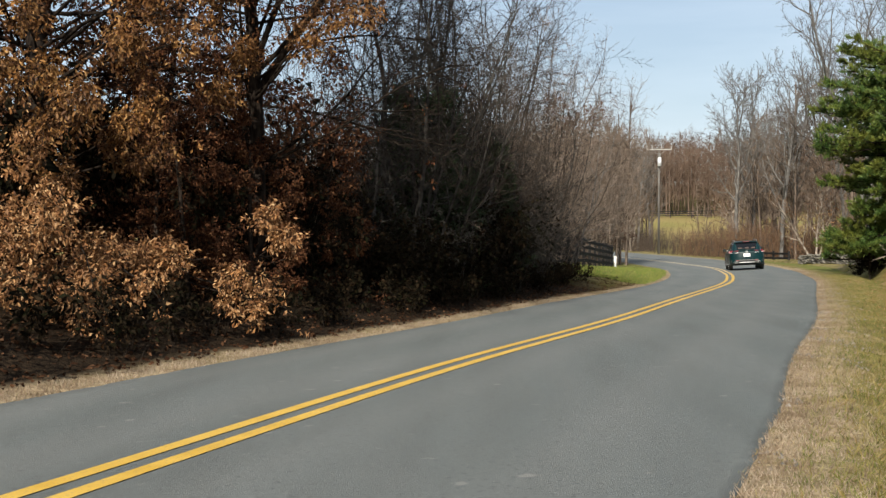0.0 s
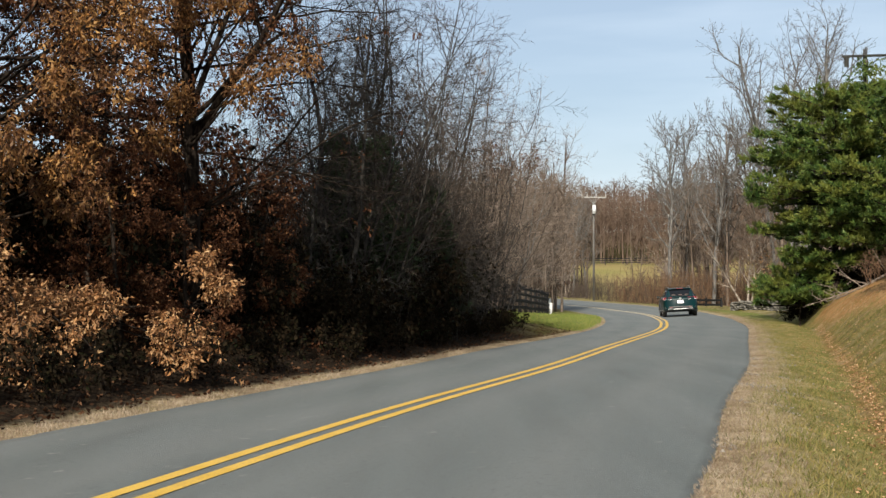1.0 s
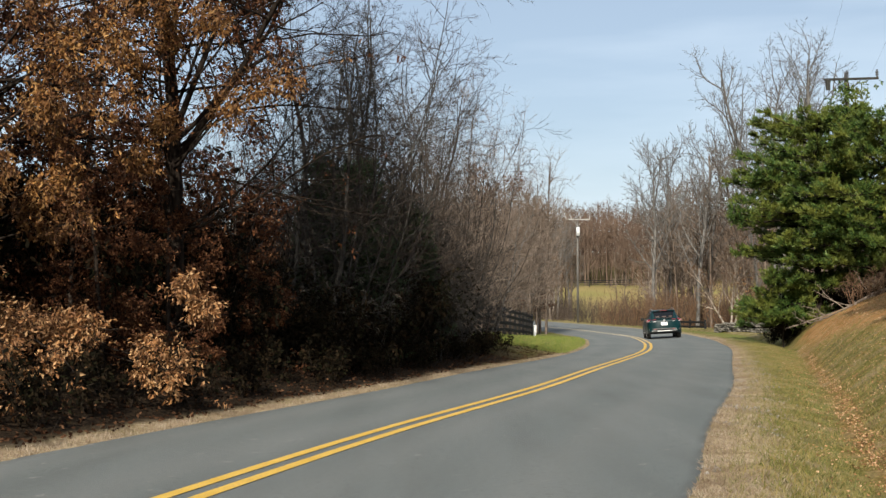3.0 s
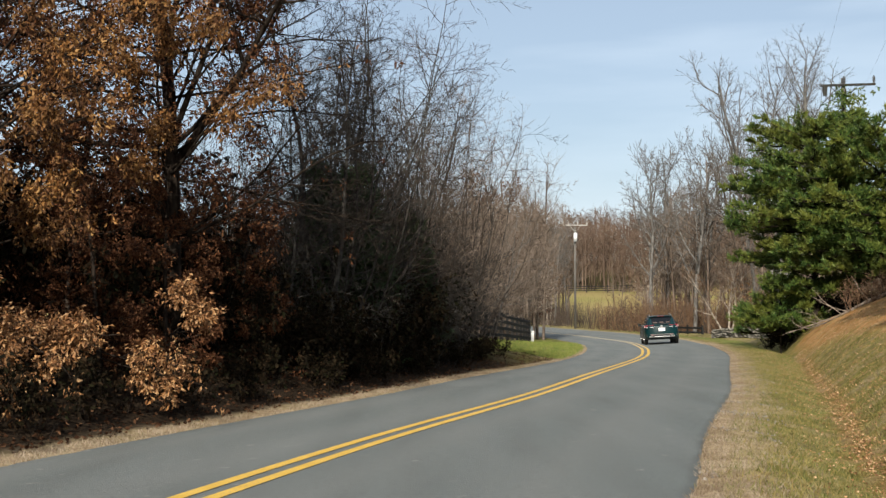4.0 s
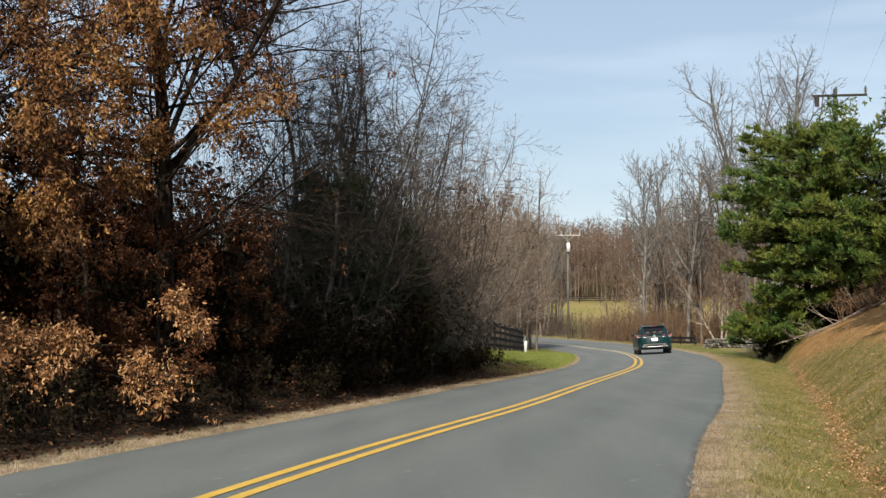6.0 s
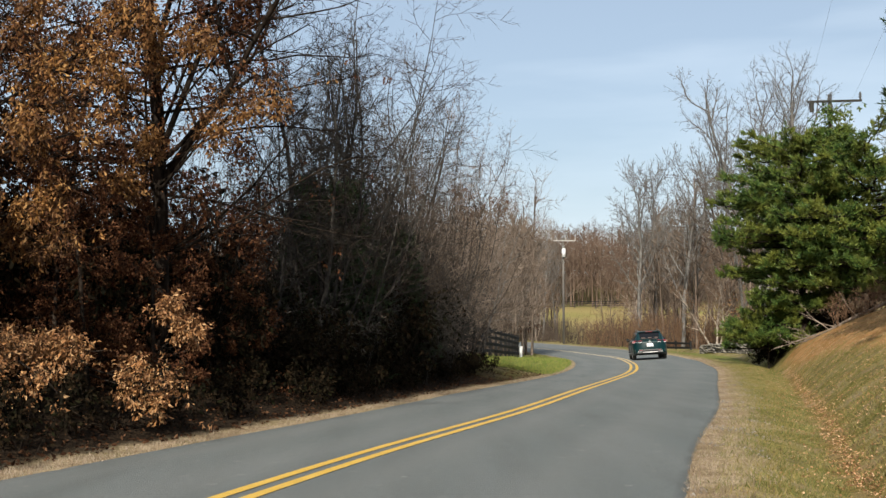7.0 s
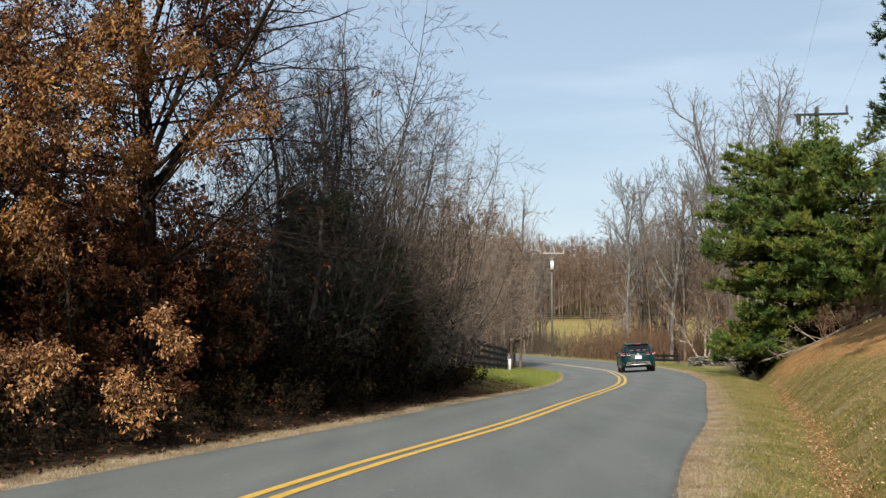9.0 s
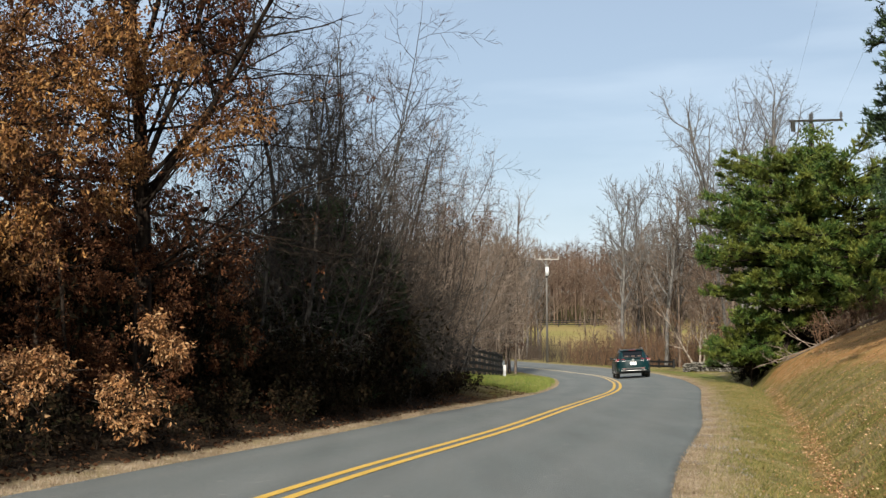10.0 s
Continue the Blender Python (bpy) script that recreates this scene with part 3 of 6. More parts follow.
def oak(seed, height, radius, leaf_mat, label, keep, limbs=(), sprays=(), leaf=0.066, per=12, clump=0.18, spray_per=10, twig_w=0.007, form=None, shade_mat=None, top=99.0, top_leaf=0.17, at=None):
    """An oak that still holds leaves; keep(p) gives the share of twigs in leaf. limbs: bare boughs; sprays: leafy
    boughs.
    at: the foot of the tree, when the tips of the sprays are given in the world. Above top, out of view, the crown is
    made dense and coarse to shade the thicket."""
    rs = np.random.RandomState(seed)
    tub, twigs = grow(rs, [((0, 0, -0.3), (0.02, 0, 1), height, radius)], form or OAK)
    side = dict(OAK)
    side["kids"], side["seg"], side["ang"] = [13, 7], [7, 4], [52, 45]
    side["ratio"], side["rr"], side["wander"], side["up"], side["from"] = [0.36, 0.45], [0.4, 0.5], [0.10, 0.2], [0.02, 0.02, -0.04], [0.25, 0.25]
    for p, tip, r in limbs:
        d = Vector(tip) - Vector(p)
        t2, w2 = grow(rs, [(p, d, d.length, r)], side)
        tub += t2
        twigs += w2
    leafy_twigs, low_twigs = [], []
    foot = Vector((at[0], at[1], gz(*at) - 0.05)) if at else Vector((0, 0, 0))
    for p, tip, r, *start in sprays:
        p = Vector(p)
        d = (Vector(tip) - foot - p) * (0.97 if start else 0.88)
        form_s = dict(SPRAY)
        if start:
            form_s["from"], form_s["ratio"] = [start[0], 0.2], [0.10, 0.5]
        t2, w2 = grow(rs, [(p, d + Vector((0, 0, 0.06 * d.length)), d.length, r)], form_s)
        goal = Vector(tip) - foot
        ends = np.array([w[2] for w in w2] + [w[1] for w in w2])
        bend, full = goal - Vector(ends.mean(axis=0)), max(0.5, (goal - p).length)

        def eased(q):
            """Bends the bough so that its leaves gather round the goal."""
            q = Vector(q)
            return (q + bend * min(1.0, (q - p).length / full))[:]

        t2 = [(eased(a), eased(b), ra, rb, lv) for a, b, ra, rb, lv in t2]
        w2 = [(eased(a), eased(b), eased(c), ra) for a, b, c, ra in w2]
        tub += t2
        if start and tip[2] < 2:
            low_twigs += w2
        else:
            leafy_twigs += w2
    t = thing("oak_tree", label, "tree", "oak trees by the road")
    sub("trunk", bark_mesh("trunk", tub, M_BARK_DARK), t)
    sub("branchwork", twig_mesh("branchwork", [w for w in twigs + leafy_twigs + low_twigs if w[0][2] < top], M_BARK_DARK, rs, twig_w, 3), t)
    spots = np.array([w[1] for w in twigs] + [w[2] for w in twigs])
    high = spots[spots[:, 2] > top]
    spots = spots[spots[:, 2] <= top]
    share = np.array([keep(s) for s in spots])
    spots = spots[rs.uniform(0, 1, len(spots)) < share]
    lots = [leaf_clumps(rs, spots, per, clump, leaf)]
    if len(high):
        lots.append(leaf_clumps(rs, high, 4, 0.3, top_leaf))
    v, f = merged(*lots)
    # where given, a darker leaf colour paints in the crown's inner shade
    sub("crown", mesh_of("crown", v, f, shade_mat or leaf_mat), t)
    if leafy_twigs:
        more = np.array([w[1] for w in leafy_twigs] + [w[2] for w in leafy_twigs])
        v, f = leaf_clumps(rs, more, spray_per, 0.17, leaf * 0.95, 0.7)
        sub("foliage", mesh_of("foliage", v, [f], leaf_mat), t)
    if low_twigs:
        more = np.array([w[1] for w in low_twigs] + [w[2] for w in low_twigs])
        v, f = leaf_clumps(rs, more, 11, 0.14, leaf * 0.9, 0.7)
        sub("low_foliage", mesh_of("low_foliage", v, [f], M_LEAF_TAN), t, "faded tan leaves")
    return t


def wave(p, s, k):
    return noise.noise(Vector(p) * s + Vector((k, k * 0.7, -k)))


# ---- the russet oaks at the roadside ----
A_AT, B_AT = (-4.45, 17.4), (-6.75, 15.3)
oak_a = oak(11, 14.5, 0.12, M_LEAF_OAK, "tall roadside oak still holding russet brown leaves",
            lambda p: 0.02 if p[0] > 1.7 else 0.9 if wave(p, 0.9, 3) > 0.0 or abs(p[0]) < 0.9 else 0.45,
            limbs=[((0, 0, 2.9), (2.6, -0.6, 6.6), 0.06), ((0, 0, 3.3), (2.6, 0.3, 6.2), 0.04), ((0, 0, 3.3), (-3.0, 0.2, 3.9), 0.05),
                   ((0, 0, 1.9), (2.2, -0.6, 3.3), 0.03), ((0, 0, 2.6), (-2.6, -0.8, 2.9), 0.03), ((0, 0, 4.4), (-2.4, -0.8, 5.0), 0.035), ((0, 0, 4.9), (2.0, -0.8, 5.3), 0.03),
                   ((0, 0, 3.2), (0.5, -0.4, 8.0), 0.06), ((0, 0, 3.0), (1.2, -0.3, 8.2), 0.05), ((0, 0, 4.2), (-0.9, -0.5, 8.0), 0.045), ((0, 0, 2.2), (-0.7, -0.9, 5.6), 0.03), ((0, 0, 3.6), (0.9, -0.9, 5.9), 0.03),
                   ((0, 0, 3.6), (-3.4, -0.6, 3.6), 0.028), ((0, 0, 4.1), (3.0, -0.5, 4.2), 0.024), ((0, 0, 4.7), (-3.2, -0.8, 4.5), 0.024), ((0, 0, 2.9), (2.9, -0.6, 2.9), 0.022), ((0, 0, 5.2), (2.6, -0.4, 5.3), 0.024)],
            sprays=[((0, 0, 2.9), (-2.85, 15.4, 4.0), 0.026), ((0, 0, 3.0), (-3.1, 15.5, 3.75), 0.024), ((0, 0, 3.2), (-2.45, 15.7, 4.25), 0.024),
                    ((0, 0, 1.2), (-3.6, 15.0, 1.40), 0.022, 0.8), ((0, 0, 1.1), (-3.38, 15.0, 1.14), 0.020, 0.88), ((0, 0, 4.2), (-3.3, 15.0, 4.9), 0.026),
                    ((0, 0, 4.3), (-4.0, 14.6, 5.1), 0.026), ((0, 0, 2.6), (-4.35, 15.6, 3.1), 0.020, 0.7), ((0, 0, 3.7), (-4.5, 15.8, 4.4), 0.020, 0.7), ((0, 0, 4.4), (-4.45, 15.7, 5.35), 0.020, 0.6), ((0, 0, 4.0), (-4.0, 15.5, 4.75), 0.020, 0.6), ((0, 0, 2.9), (-4.1, 15.6, 3.55), 0.018, 0.7)],
            shade_mat=M_LEAF_RED, top=6.9, at=A_AT, twig_w=0.009, form=TALL)
put(oak_a, *A_AT)
oak_b = oak(12, 14.5, 0.15, M_LEAF_OAK, "roadside oak with a heavy crown of russet leaves",
            lambda p: 0.85 if wave(p, 0.8, 8) > 0.0 else 0.45,
            sprays=[((0, 0, 2.6), (-4.5, 13.6, 3.8), 0.028), ((0, 0, 3.0), (-4.75, 13.5, 4.1), 0.028), ((0, 0, 2.6), (-4.25, 13.6, 3.5), 0.026), ((0, 0, 2.4), (-4.85, 13.4, 3.35), 0.026),
                    ((0, 0, 3.0), (-4.3, 13.7, 4.3), 0.028), ((0, 0, 3.4), (-4.9, 13.6, 4.8), 0.028), ((0, 0, 3.2), (-3.9, 13.9, 4.7), 0.026),
                    ((0, 0, 1.8), (-4.8, 14.0, 2.6), 0.024), ((0, 0, 1.5), (-4.75, 14.0, 2.05), 0.024), ((0, 0, 1.6), (-5.1, 13.8, 2.35), 0.022),
                    ((0, 0, 2.4), (-5.8, 13.4, 3.05), 0.024), ((0, 0, 2.0), (-5.35, 13.2, 2.5), 0.024), ((0, 0, 1.6), (-5.65, 13.2, 1.9), 0.024), ((0, 0, 1.2), (-5.7, 13.1, 1.2), 0.022, 0.6),
                    ((0, 0, 2.8), (-6.0, 13.3, 3.7), 0.024), ((0, 0, 1.0), (-5.9, 13.2, 0.9), 0.022, 0.65), ((0, 0, 0.9), (-5.35, 13.2, 0.65), 0.022, 0.65), ((0, 0, 0.9), (-5.1, 13.3, 0.95), 0.022, 0.75),
                    ((0, 0, 0.9), (-4.65, 13.5, 0.93), 0.022, 0.8), ((0, 0, 0.9), (-4.4, 13.5, 0.90), 0.022, 0.86), ((0, 0, 0.9), (-5.2, 13.3, 0.75), 0.022, 0.86),
                    ((0, 0, 0.9), (-3.70, 13.5, 0.54), 0.022, 0.88), ((0, 0, 0.8), (-3.38, 13.5, 0.40), 0.022, 0.86),
                    ((0, 0, 2.2), (-5.6, 12.0, 2.9), 0.024, 0.6), ((0, 0, 2.0), (-5.3, 12.2, 2.3), 0.024, 0.6), ((0, 0, 1.6), (-5.5, 12.0, 1.9), 0.024, 0.6), ((0, 0, 1.3), (-5.2, 12.1, 1.4), 0.024, 0.6),
                    ((0, 0, 1.1), (-5.45, 11.9, 0.95), 0.022, 0.6), ((0, 0, 2.0), (-5.0, 12.4, 2.75), 0.024, 0.6), ((0, 0, 2.8), (-5.8, 12.0, 3.6), 0.024, 0.6), ((0, 0, 1.0), (-5.0, 12.2, 0.7), 0.022, 0.7),
                    ((0, 0, 0.9), (-5.3, 12.0, 0.45), 0.022, 0.6), ((0, 0, 0.9), (-4.95, 12.1, 0.42), 0.022, 0.6), ((0, 0, 0.9), (-4.7, 12.3, 0.55), 0.022, 0.65), ((0, 0, 1.0), (-5.5, 11.8, 0.7), 0.022, 0.6),
                    ((0, 0, 1.1), (-4.85, 12.2, 0.85), 0.022, 0.6), ((0, 0, 1.2), (-5.2, 12.0, 1.15), 0.022, 0.6), ((0, 0, 1.0), (-4.55, 12.4, 0.78), 0.022, 0.65), ((0, 0, 1.1), (-5.6, 11.9, 1.3), 0.022, 0.6)],
            shade_mat=M_LEAF_RED, top=6.9, at=B_AT, twig_w=0.009, form=TALL)
put(oak_b, *B_AT)
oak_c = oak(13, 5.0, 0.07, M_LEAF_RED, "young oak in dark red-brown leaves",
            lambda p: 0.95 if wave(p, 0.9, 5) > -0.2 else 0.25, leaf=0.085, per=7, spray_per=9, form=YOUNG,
            sprays=[((0, 0, 1.0), (0.3, -1.0, 1.3), 0.02), ((0, 0, 1.2), (1.0, -0.4, 1.4), 0.02), ((0, 0, 0.8), (-0.9, -0.5, 1.1), 0.02), ((0, 0, 0.7), (0.4, -0.9, 0.6), 0.02)])
put(oak_c, -3.75, 19.4, 0, 0.6)
for x, y, a, s in ((-5.0, 19.6, 80, 0.78), (-6.4, 18.4, 200, 0.84), (-7.6, 17.2, 130, 0.86), (-5.7, 16.9, 30, 0.68), (-4.4, 21.8, 220, 0.56), (-7.8, 23.6, 15, 1.35), (-4.2, 16.7, 60, 0.62), (-5.0, 16.2, 160, 0.6)):
    again(oak_c, x, y, a, s)
oak_d = oak(14, 15.0, 0.19, M_LEAF_OAK, "roadside oak with russet leaves high in its crown",
            lambda p: 0.7 if wave(p, 0.7, 2) > 0.05 else 0.05, top=7.5, twig_w=0.009)
put(oak_d, -9.6, 21.0, 100)


def shade_oak(seed, height, label):
    """A leafy oak added out of view, in a row beside and behind the viewpoint, to shade the roadside wood."""
    rs = np.random.RandomState(seed)
    tub, twigs = grow(rs, [((0, 0, -0.3), (0, 0, 1), height, 0.2)], OAK)
    t = thing("oak_tree", label, "tree", "oak trees by the road")
    sub("trunk", bark_mesh("trunk", tub, M_BARK_DARK, (6, 3, 3)), t)
    spots = np.array([w[1] for w in twigs])
    v, f = leaf_clumps(rs, spots[rs.uniform(0, 1, len(spots)) < 0.8], 5, 0.3, 0.2)
    sub("crown", mesh_of("crown", v, [f], M_LEAF_OAK), t)
    return t


oak_e = shade_oak(17, 11.0, "leafy russet oak added out of view for shade")
E_ROW = [(-8.4, 8.6, 0), (-9.0, 4.6, 70), (-9.2, 0.6, 140), (-10.0, -3.6, 210), (-11.0, -8.0, 280), (-12.0, -12.6, 350), (-12.9, -17.5, 60)]
put(oak_e, -9.6, 12.2, 30)
for x, y, a in E_ROW:
    again(oak_e, x - 3.7, y, a, 1.2)

# ---- evergreen and dead-leaf undergrowth behind the first stems, deep shade put into its near-black colour ----
M_UNDER = leafy("shade_dark_undergrowth_leaves", [(0.005, 0.005, 0.003), (0.010, 0.008, 0.005), (0.022, 0.014, 0.008), (0.009, 0.011, 0.005)], 0.1, 0.8, 0.02)


def undergrowth(seed, height, spread_m, n, label, stems=9, leaf=0.19):
    rs = np.random.RandomState(seed)
    roots = [((rs.normal(0, spread_m * 0.4), rs.normal(0, spread_m * 0.4), -0.1), (rs.normal(0, 0.35), rs.normal(0, 0.35), 1), height * rs.uniform(0.6, 0.95), 0.02) for _ in range(stems)]
    t = thing("undergrowth_shrub", label, "shrub", "roadside thicket")
    twigs = []
    for root in roots:
        tub, w = grow(rs, [root], SHRUB)
        twigs += w
        sub("stem", bark_mesh("stem", tub, M_BARK_DARK, (4, 3, 3)), t)
    pts = np.array([w[1] for w in twigs] + [w[2] for w in twigs] + [w[0] for w in twigs])
    pick = pts[rs.randint(0, len(pts), n)]
    v, f = leaf_clumps(rs, pick, 2, 0.28, leaf)
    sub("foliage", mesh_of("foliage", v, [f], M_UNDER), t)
    return t


# ---- bare trees and thicket along the left ----
def shrub(seed, height, stems, spread_m, mat, label, name="bare_shrub", twig_w=0.010, extra=3, twig_mat=None, thick=0.016):
    rs = np.random.RandomState(seed)
    roots = []
    for i in range(stems):
        a, rr = rs.uniform(0, 6.28), spread_m * math.sqrt(rs.uniform(0, 1))
        roots.append(((rr * math.cos(a), rr * math.sin(a), -0.1), (math.cos(a) * rr * 0.2 + rs.normal(0, .13), math.sin(a) * rr * 0.2 + rs.normal(0, .13), 1),
                      height * rs.uniform(0.6, 1.0), thick * rs.uniform(0.6, 1.2)))
    t = thing(name, label, "shrub", "roadside thicket")
    twigs = []
    for root in roots:
        tub, w = grow(rs, [root], SHRUB)
        twigs += w
        sub("stem", bark_mesh("stem", tub, mat, (4, 3, 3)), t)
    sub("branchwork", twig_mesh("branchwork", twigs, twig_mat or mat, rs, twig_w, extra, 0.6), t)
    return t


TWIGGY = dict(kids=[26, 9, 6], seg=[12, 6, 3], ang=[64, 50, 48], ratio=[0.27, 0.45, 0.5], rr=[0.26, 0.45, 0.5],
              wander=[0.09, 0.16, 0.24], up=[0.07, 0.035, 0.03, 0.02], taper=0.2, thin=0.004)
TWIGGY["from"] = [0.14, 0.2, 0.2]
DENSE = dict(TWIGGY)
DENSE["kids"], DENSE["ratio"], DENSE["from"] = [34, 8, 5], [0.20, 0.42, 0.45], [0.08, 0.2, 0.2]
CLUMP = dict(kids=[15, 7], seg=[10, 5], ang=[50, 48], ratio=[0.30, 0.45], rr=[0.40, 0.5], wander=[0.13, 0.24], up=[0.05, 0.04, 0.03], taper=0.2, thin=0.004)
CLUMP["from"] = [0.18, 0.15]


def clump_tree(seed, height, stems, mat, twig_mat, label, thick=0.03, spread_m=0.7, twig_w=0.010, extra=4):
    """A tree of several thin stems from one stool, with a haze of fine twigs."""
    rs = np.random.RandomState(seed)
    roots = []
    for i in range(stems):
        a, rr = rs.uniform(0, 6.28), spread_m * math.sqrt(rs.uniform(0, 1))
        roots.append(((rr * 0.5 * math.cos(a), rr * 0.5 * math.sin(a), -0.2), (math.cos(a) * rr * 0.26 + rs.normal(0, .08), math.sin(a) * rr * 0.26 + rs.normal(0, .08), 1),
                      height * rs.uniform(0.68, 1.0), thick * rs.uniform(0.7, 1.3)))
    return bare_tree(seed, height, thick, mat, label, CLUMP, twig_w=twig_w, extra=extra, roots=roots, twig_mat=twig_mat)


tall = [bare_tree(21, 10, 0.075, M_BARK_DUSK, "tall bare roadside tree with fine dark branches", TWIGGY, twig_w=0.009, extra=3),
        clump_tree(22, 8.2, 6, M_BARK_GREY, M_BARK_TWIG, "many-stemmed bare grey tree standing in the thicket"),
        clump_tree(23, 7.6, 6, M_BARK_BROWN, M_BARK_TWIG, "many-stemmed bare brown tree with a haze of fine twigs"),
        clump_tree(24, 8.0, 6, M_BARK_DUSK, M_BARK_BROWN, "many-stemmed dark bare tree with a tangle of twigs")]
put(tall[0], -3.15, 24.0)
put(tall[1], 0.2, 38.0, 90, 0.86)
put(tall[2], -0.1, 35.5, 30)
put(tall[3], -2.7, 23.4, 30)
for x, y, j, a, s in ((-2.2, 25.4, 3, 140, 1.0), (-1.85, 27.2, 3, 210, 0.97), (-2.6, 26.8, 0, 100, 0.9), (-1.4, 29.2, 3, 290, 0.92), (-0.95, 31.4, 2, 10, 0.98),
                      (-0.6, 33.6, 3, 60, 0.9), (-1.2, 32.6, 0, 160, 0.85), (-0.6, 36.4, 2, 130, 1.0), (-0.7, 40.5, 2, 200, 1.0), (-0.8, 43.5, 2, 260, 1.0), (-1.3, 45.0, 1, 20, 0.95), (-1.0, 48.5, 2, 340, 1.0), (-1.1, 53.0, 2, 50, 1.05),
                      (-2.4, 30.5, 3, 15, 1.0), (-3.4, 28.0, 0, 220, 0.95), (-1.8, 36.5, 3, 75, 0.95), (-1.9, 41.5, 2, 310, 0.95)):
    again(tall[j], x, y, a, s)
dusk = bare_tree(27, 7.6, 0.06, M_BARK_DUSK, "dense dark grey bare tree at the thicket edge", DENSE, twig_w=0.010, extra=3)
put(dusk, -2.75, 22.3)
for x, y, a, s in ((-3.3, 21.4, 70, 0.85), (-2.5, 23.8, 150, 1.0), (-2.1, 25.6, 230, 0.95), (-1.8, 28.5, 310, 0.85), (-3.0, 26.0, 20, 1.1)):
    again(dusk, x, y, a, s)
bush = [shrub(31, 4.4, 14, 0.8, M_BARK_BROWN, "dense bare brown thicket shrub", extra=2), shrub(32, 3.4, 16, 0.9, M_BARK_DUSK, "tangled bare grey roadside bush", extra=2),
        shrub(33, 5.6, 11, 0.8, M_BARK_BROWN, "tall bare bush with fine brown twigs", extra=2)]
under = undergrowth(34, 3.2, 1.0, 720, "tangled evergreen undergrowth with dead leaves, darkened for shade")
low_under = undergrowth(35, 3.0, 1.2, 170, "low tangle of dead leaves at the wood edge, darkened for shade", 5, 0.34)
rs = np.random.RandomState(5)


def along_left(count, y0, y1, gap_y, gap_v, spread_m, seed):
    """Places beside the road on its left."""
    r = np.random.RandomState(seed)
    out = []
    lo, hi = np.searchsorted(ROAD[:, 1], [y0, y1])
    for k in range(count):
        i = int(lo + (hi - lo) * (k + r.uniform(0, 1)) / count)
        o = -R_LEFT[i] - np.interp(ROAD[i, 1], gap_y, gap_v) - abs(r.normal(0, spread_m))
        x, y = ROAD[i] + R_NOR[i] * o
        out.append((x, y, r.uniform(0, 360), r.uniform(0.75, 1.2), r.randint(0, 3), ROAD[i, 1]))
    return out


first = [True] * 3
for x, y, a, s, j, yv in along_left(64, 19, 82, [14, 31, 40, 50, 60, 72, 82], [2.6, 2.9, 4.3, 5.6, 7.0, 8.5, 10.0], 2.2, 5):
    s *= np.interp(yv, [19, 55, 78], [0.95, 1.0, 0.85])
    if first[j]:
        put(bush[j], x, y, a)
        first[j] = False
    else:
        again(bush[j], x, y, a, s)
go = True
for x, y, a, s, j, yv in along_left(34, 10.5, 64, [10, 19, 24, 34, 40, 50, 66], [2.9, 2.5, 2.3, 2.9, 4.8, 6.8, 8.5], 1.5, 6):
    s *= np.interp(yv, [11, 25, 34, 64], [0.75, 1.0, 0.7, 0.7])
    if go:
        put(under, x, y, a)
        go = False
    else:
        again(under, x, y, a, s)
# near-black shrubs that stand in for deep shade at the thicket foot
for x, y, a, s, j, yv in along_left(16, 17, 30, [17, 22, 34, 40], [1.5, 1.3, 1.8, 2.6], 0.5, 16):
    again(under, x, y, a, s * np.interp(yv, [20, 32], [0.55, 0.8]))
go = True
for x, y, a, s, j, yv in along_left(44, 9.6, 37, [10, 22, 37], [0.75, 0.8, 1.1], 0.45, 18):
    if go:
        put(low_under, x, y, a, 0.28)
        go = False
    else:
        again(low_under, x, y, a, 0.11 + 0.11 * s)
# hedge out of view beside the viewpoint, added only to shade the wood floor
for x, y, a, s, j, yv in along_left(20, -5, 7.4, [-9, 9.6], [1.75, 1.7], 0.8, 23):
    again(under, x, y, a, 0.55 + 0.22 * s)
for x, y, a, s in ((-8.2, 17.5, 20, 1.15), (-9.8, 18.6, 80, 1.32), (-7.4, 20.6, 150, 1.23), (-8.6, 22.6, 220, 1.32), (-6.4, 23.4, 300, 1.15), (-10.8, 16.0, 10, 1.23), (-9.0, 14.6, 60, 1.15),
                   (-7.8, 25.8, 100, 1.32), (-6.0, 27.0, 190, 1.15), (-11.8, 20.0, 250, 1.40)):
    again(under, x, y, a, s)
for x, y, a, s, j, yv in along_left(10, 23, 37, [23, 34, 44], [1.15, 1.6, 3.0], 0.4, 19):
    again(bush[1], x, y, a, s * 0.7)
# dark shrubs added in place of the shade under the pines
for x, y, a, s in ((13.5, 47.0, 200, 0.5), (12.9, 48.3, 300, 0.42), (14.0, 50.2, 110, 0.6), (12.5, 50.6, 260, 0.3), (14.6, 45.6, 90, 0.45), (12.9, 49.6, 30, 0.45), (13.6, 48.4, 80, 0.5), (14.3, 47.4, 150, 0.5), (13.6, 51.6, 0, 0.7), (14.8, 53.6, 70, 0.8), (15.2, 50.2, 140, 0.8), (13.9, 49.4, 200, 0.55), (16.6, 52.4, 300, 0.9)):
    again(under, x, y, a, s)
for x, y, j, a, s in ((1.2, 66, 2, 20, 1.15), (2.0, 71.5, 2, 90, 1.25), (2.5, 77.5, 2, 200, 1.3), (0.0, 62, 2, 140, 1.1), (2.9, 83, 2, 310, 1.35), (3.4, 88, 1, 250, 1.3), (3.9, 94, 2, 30, 1.4), (3.6, 101, 2, 160, 1.5), (2.6, 109, 2, 280, 1.6)):
    again(tall[j], x, y, a, s)
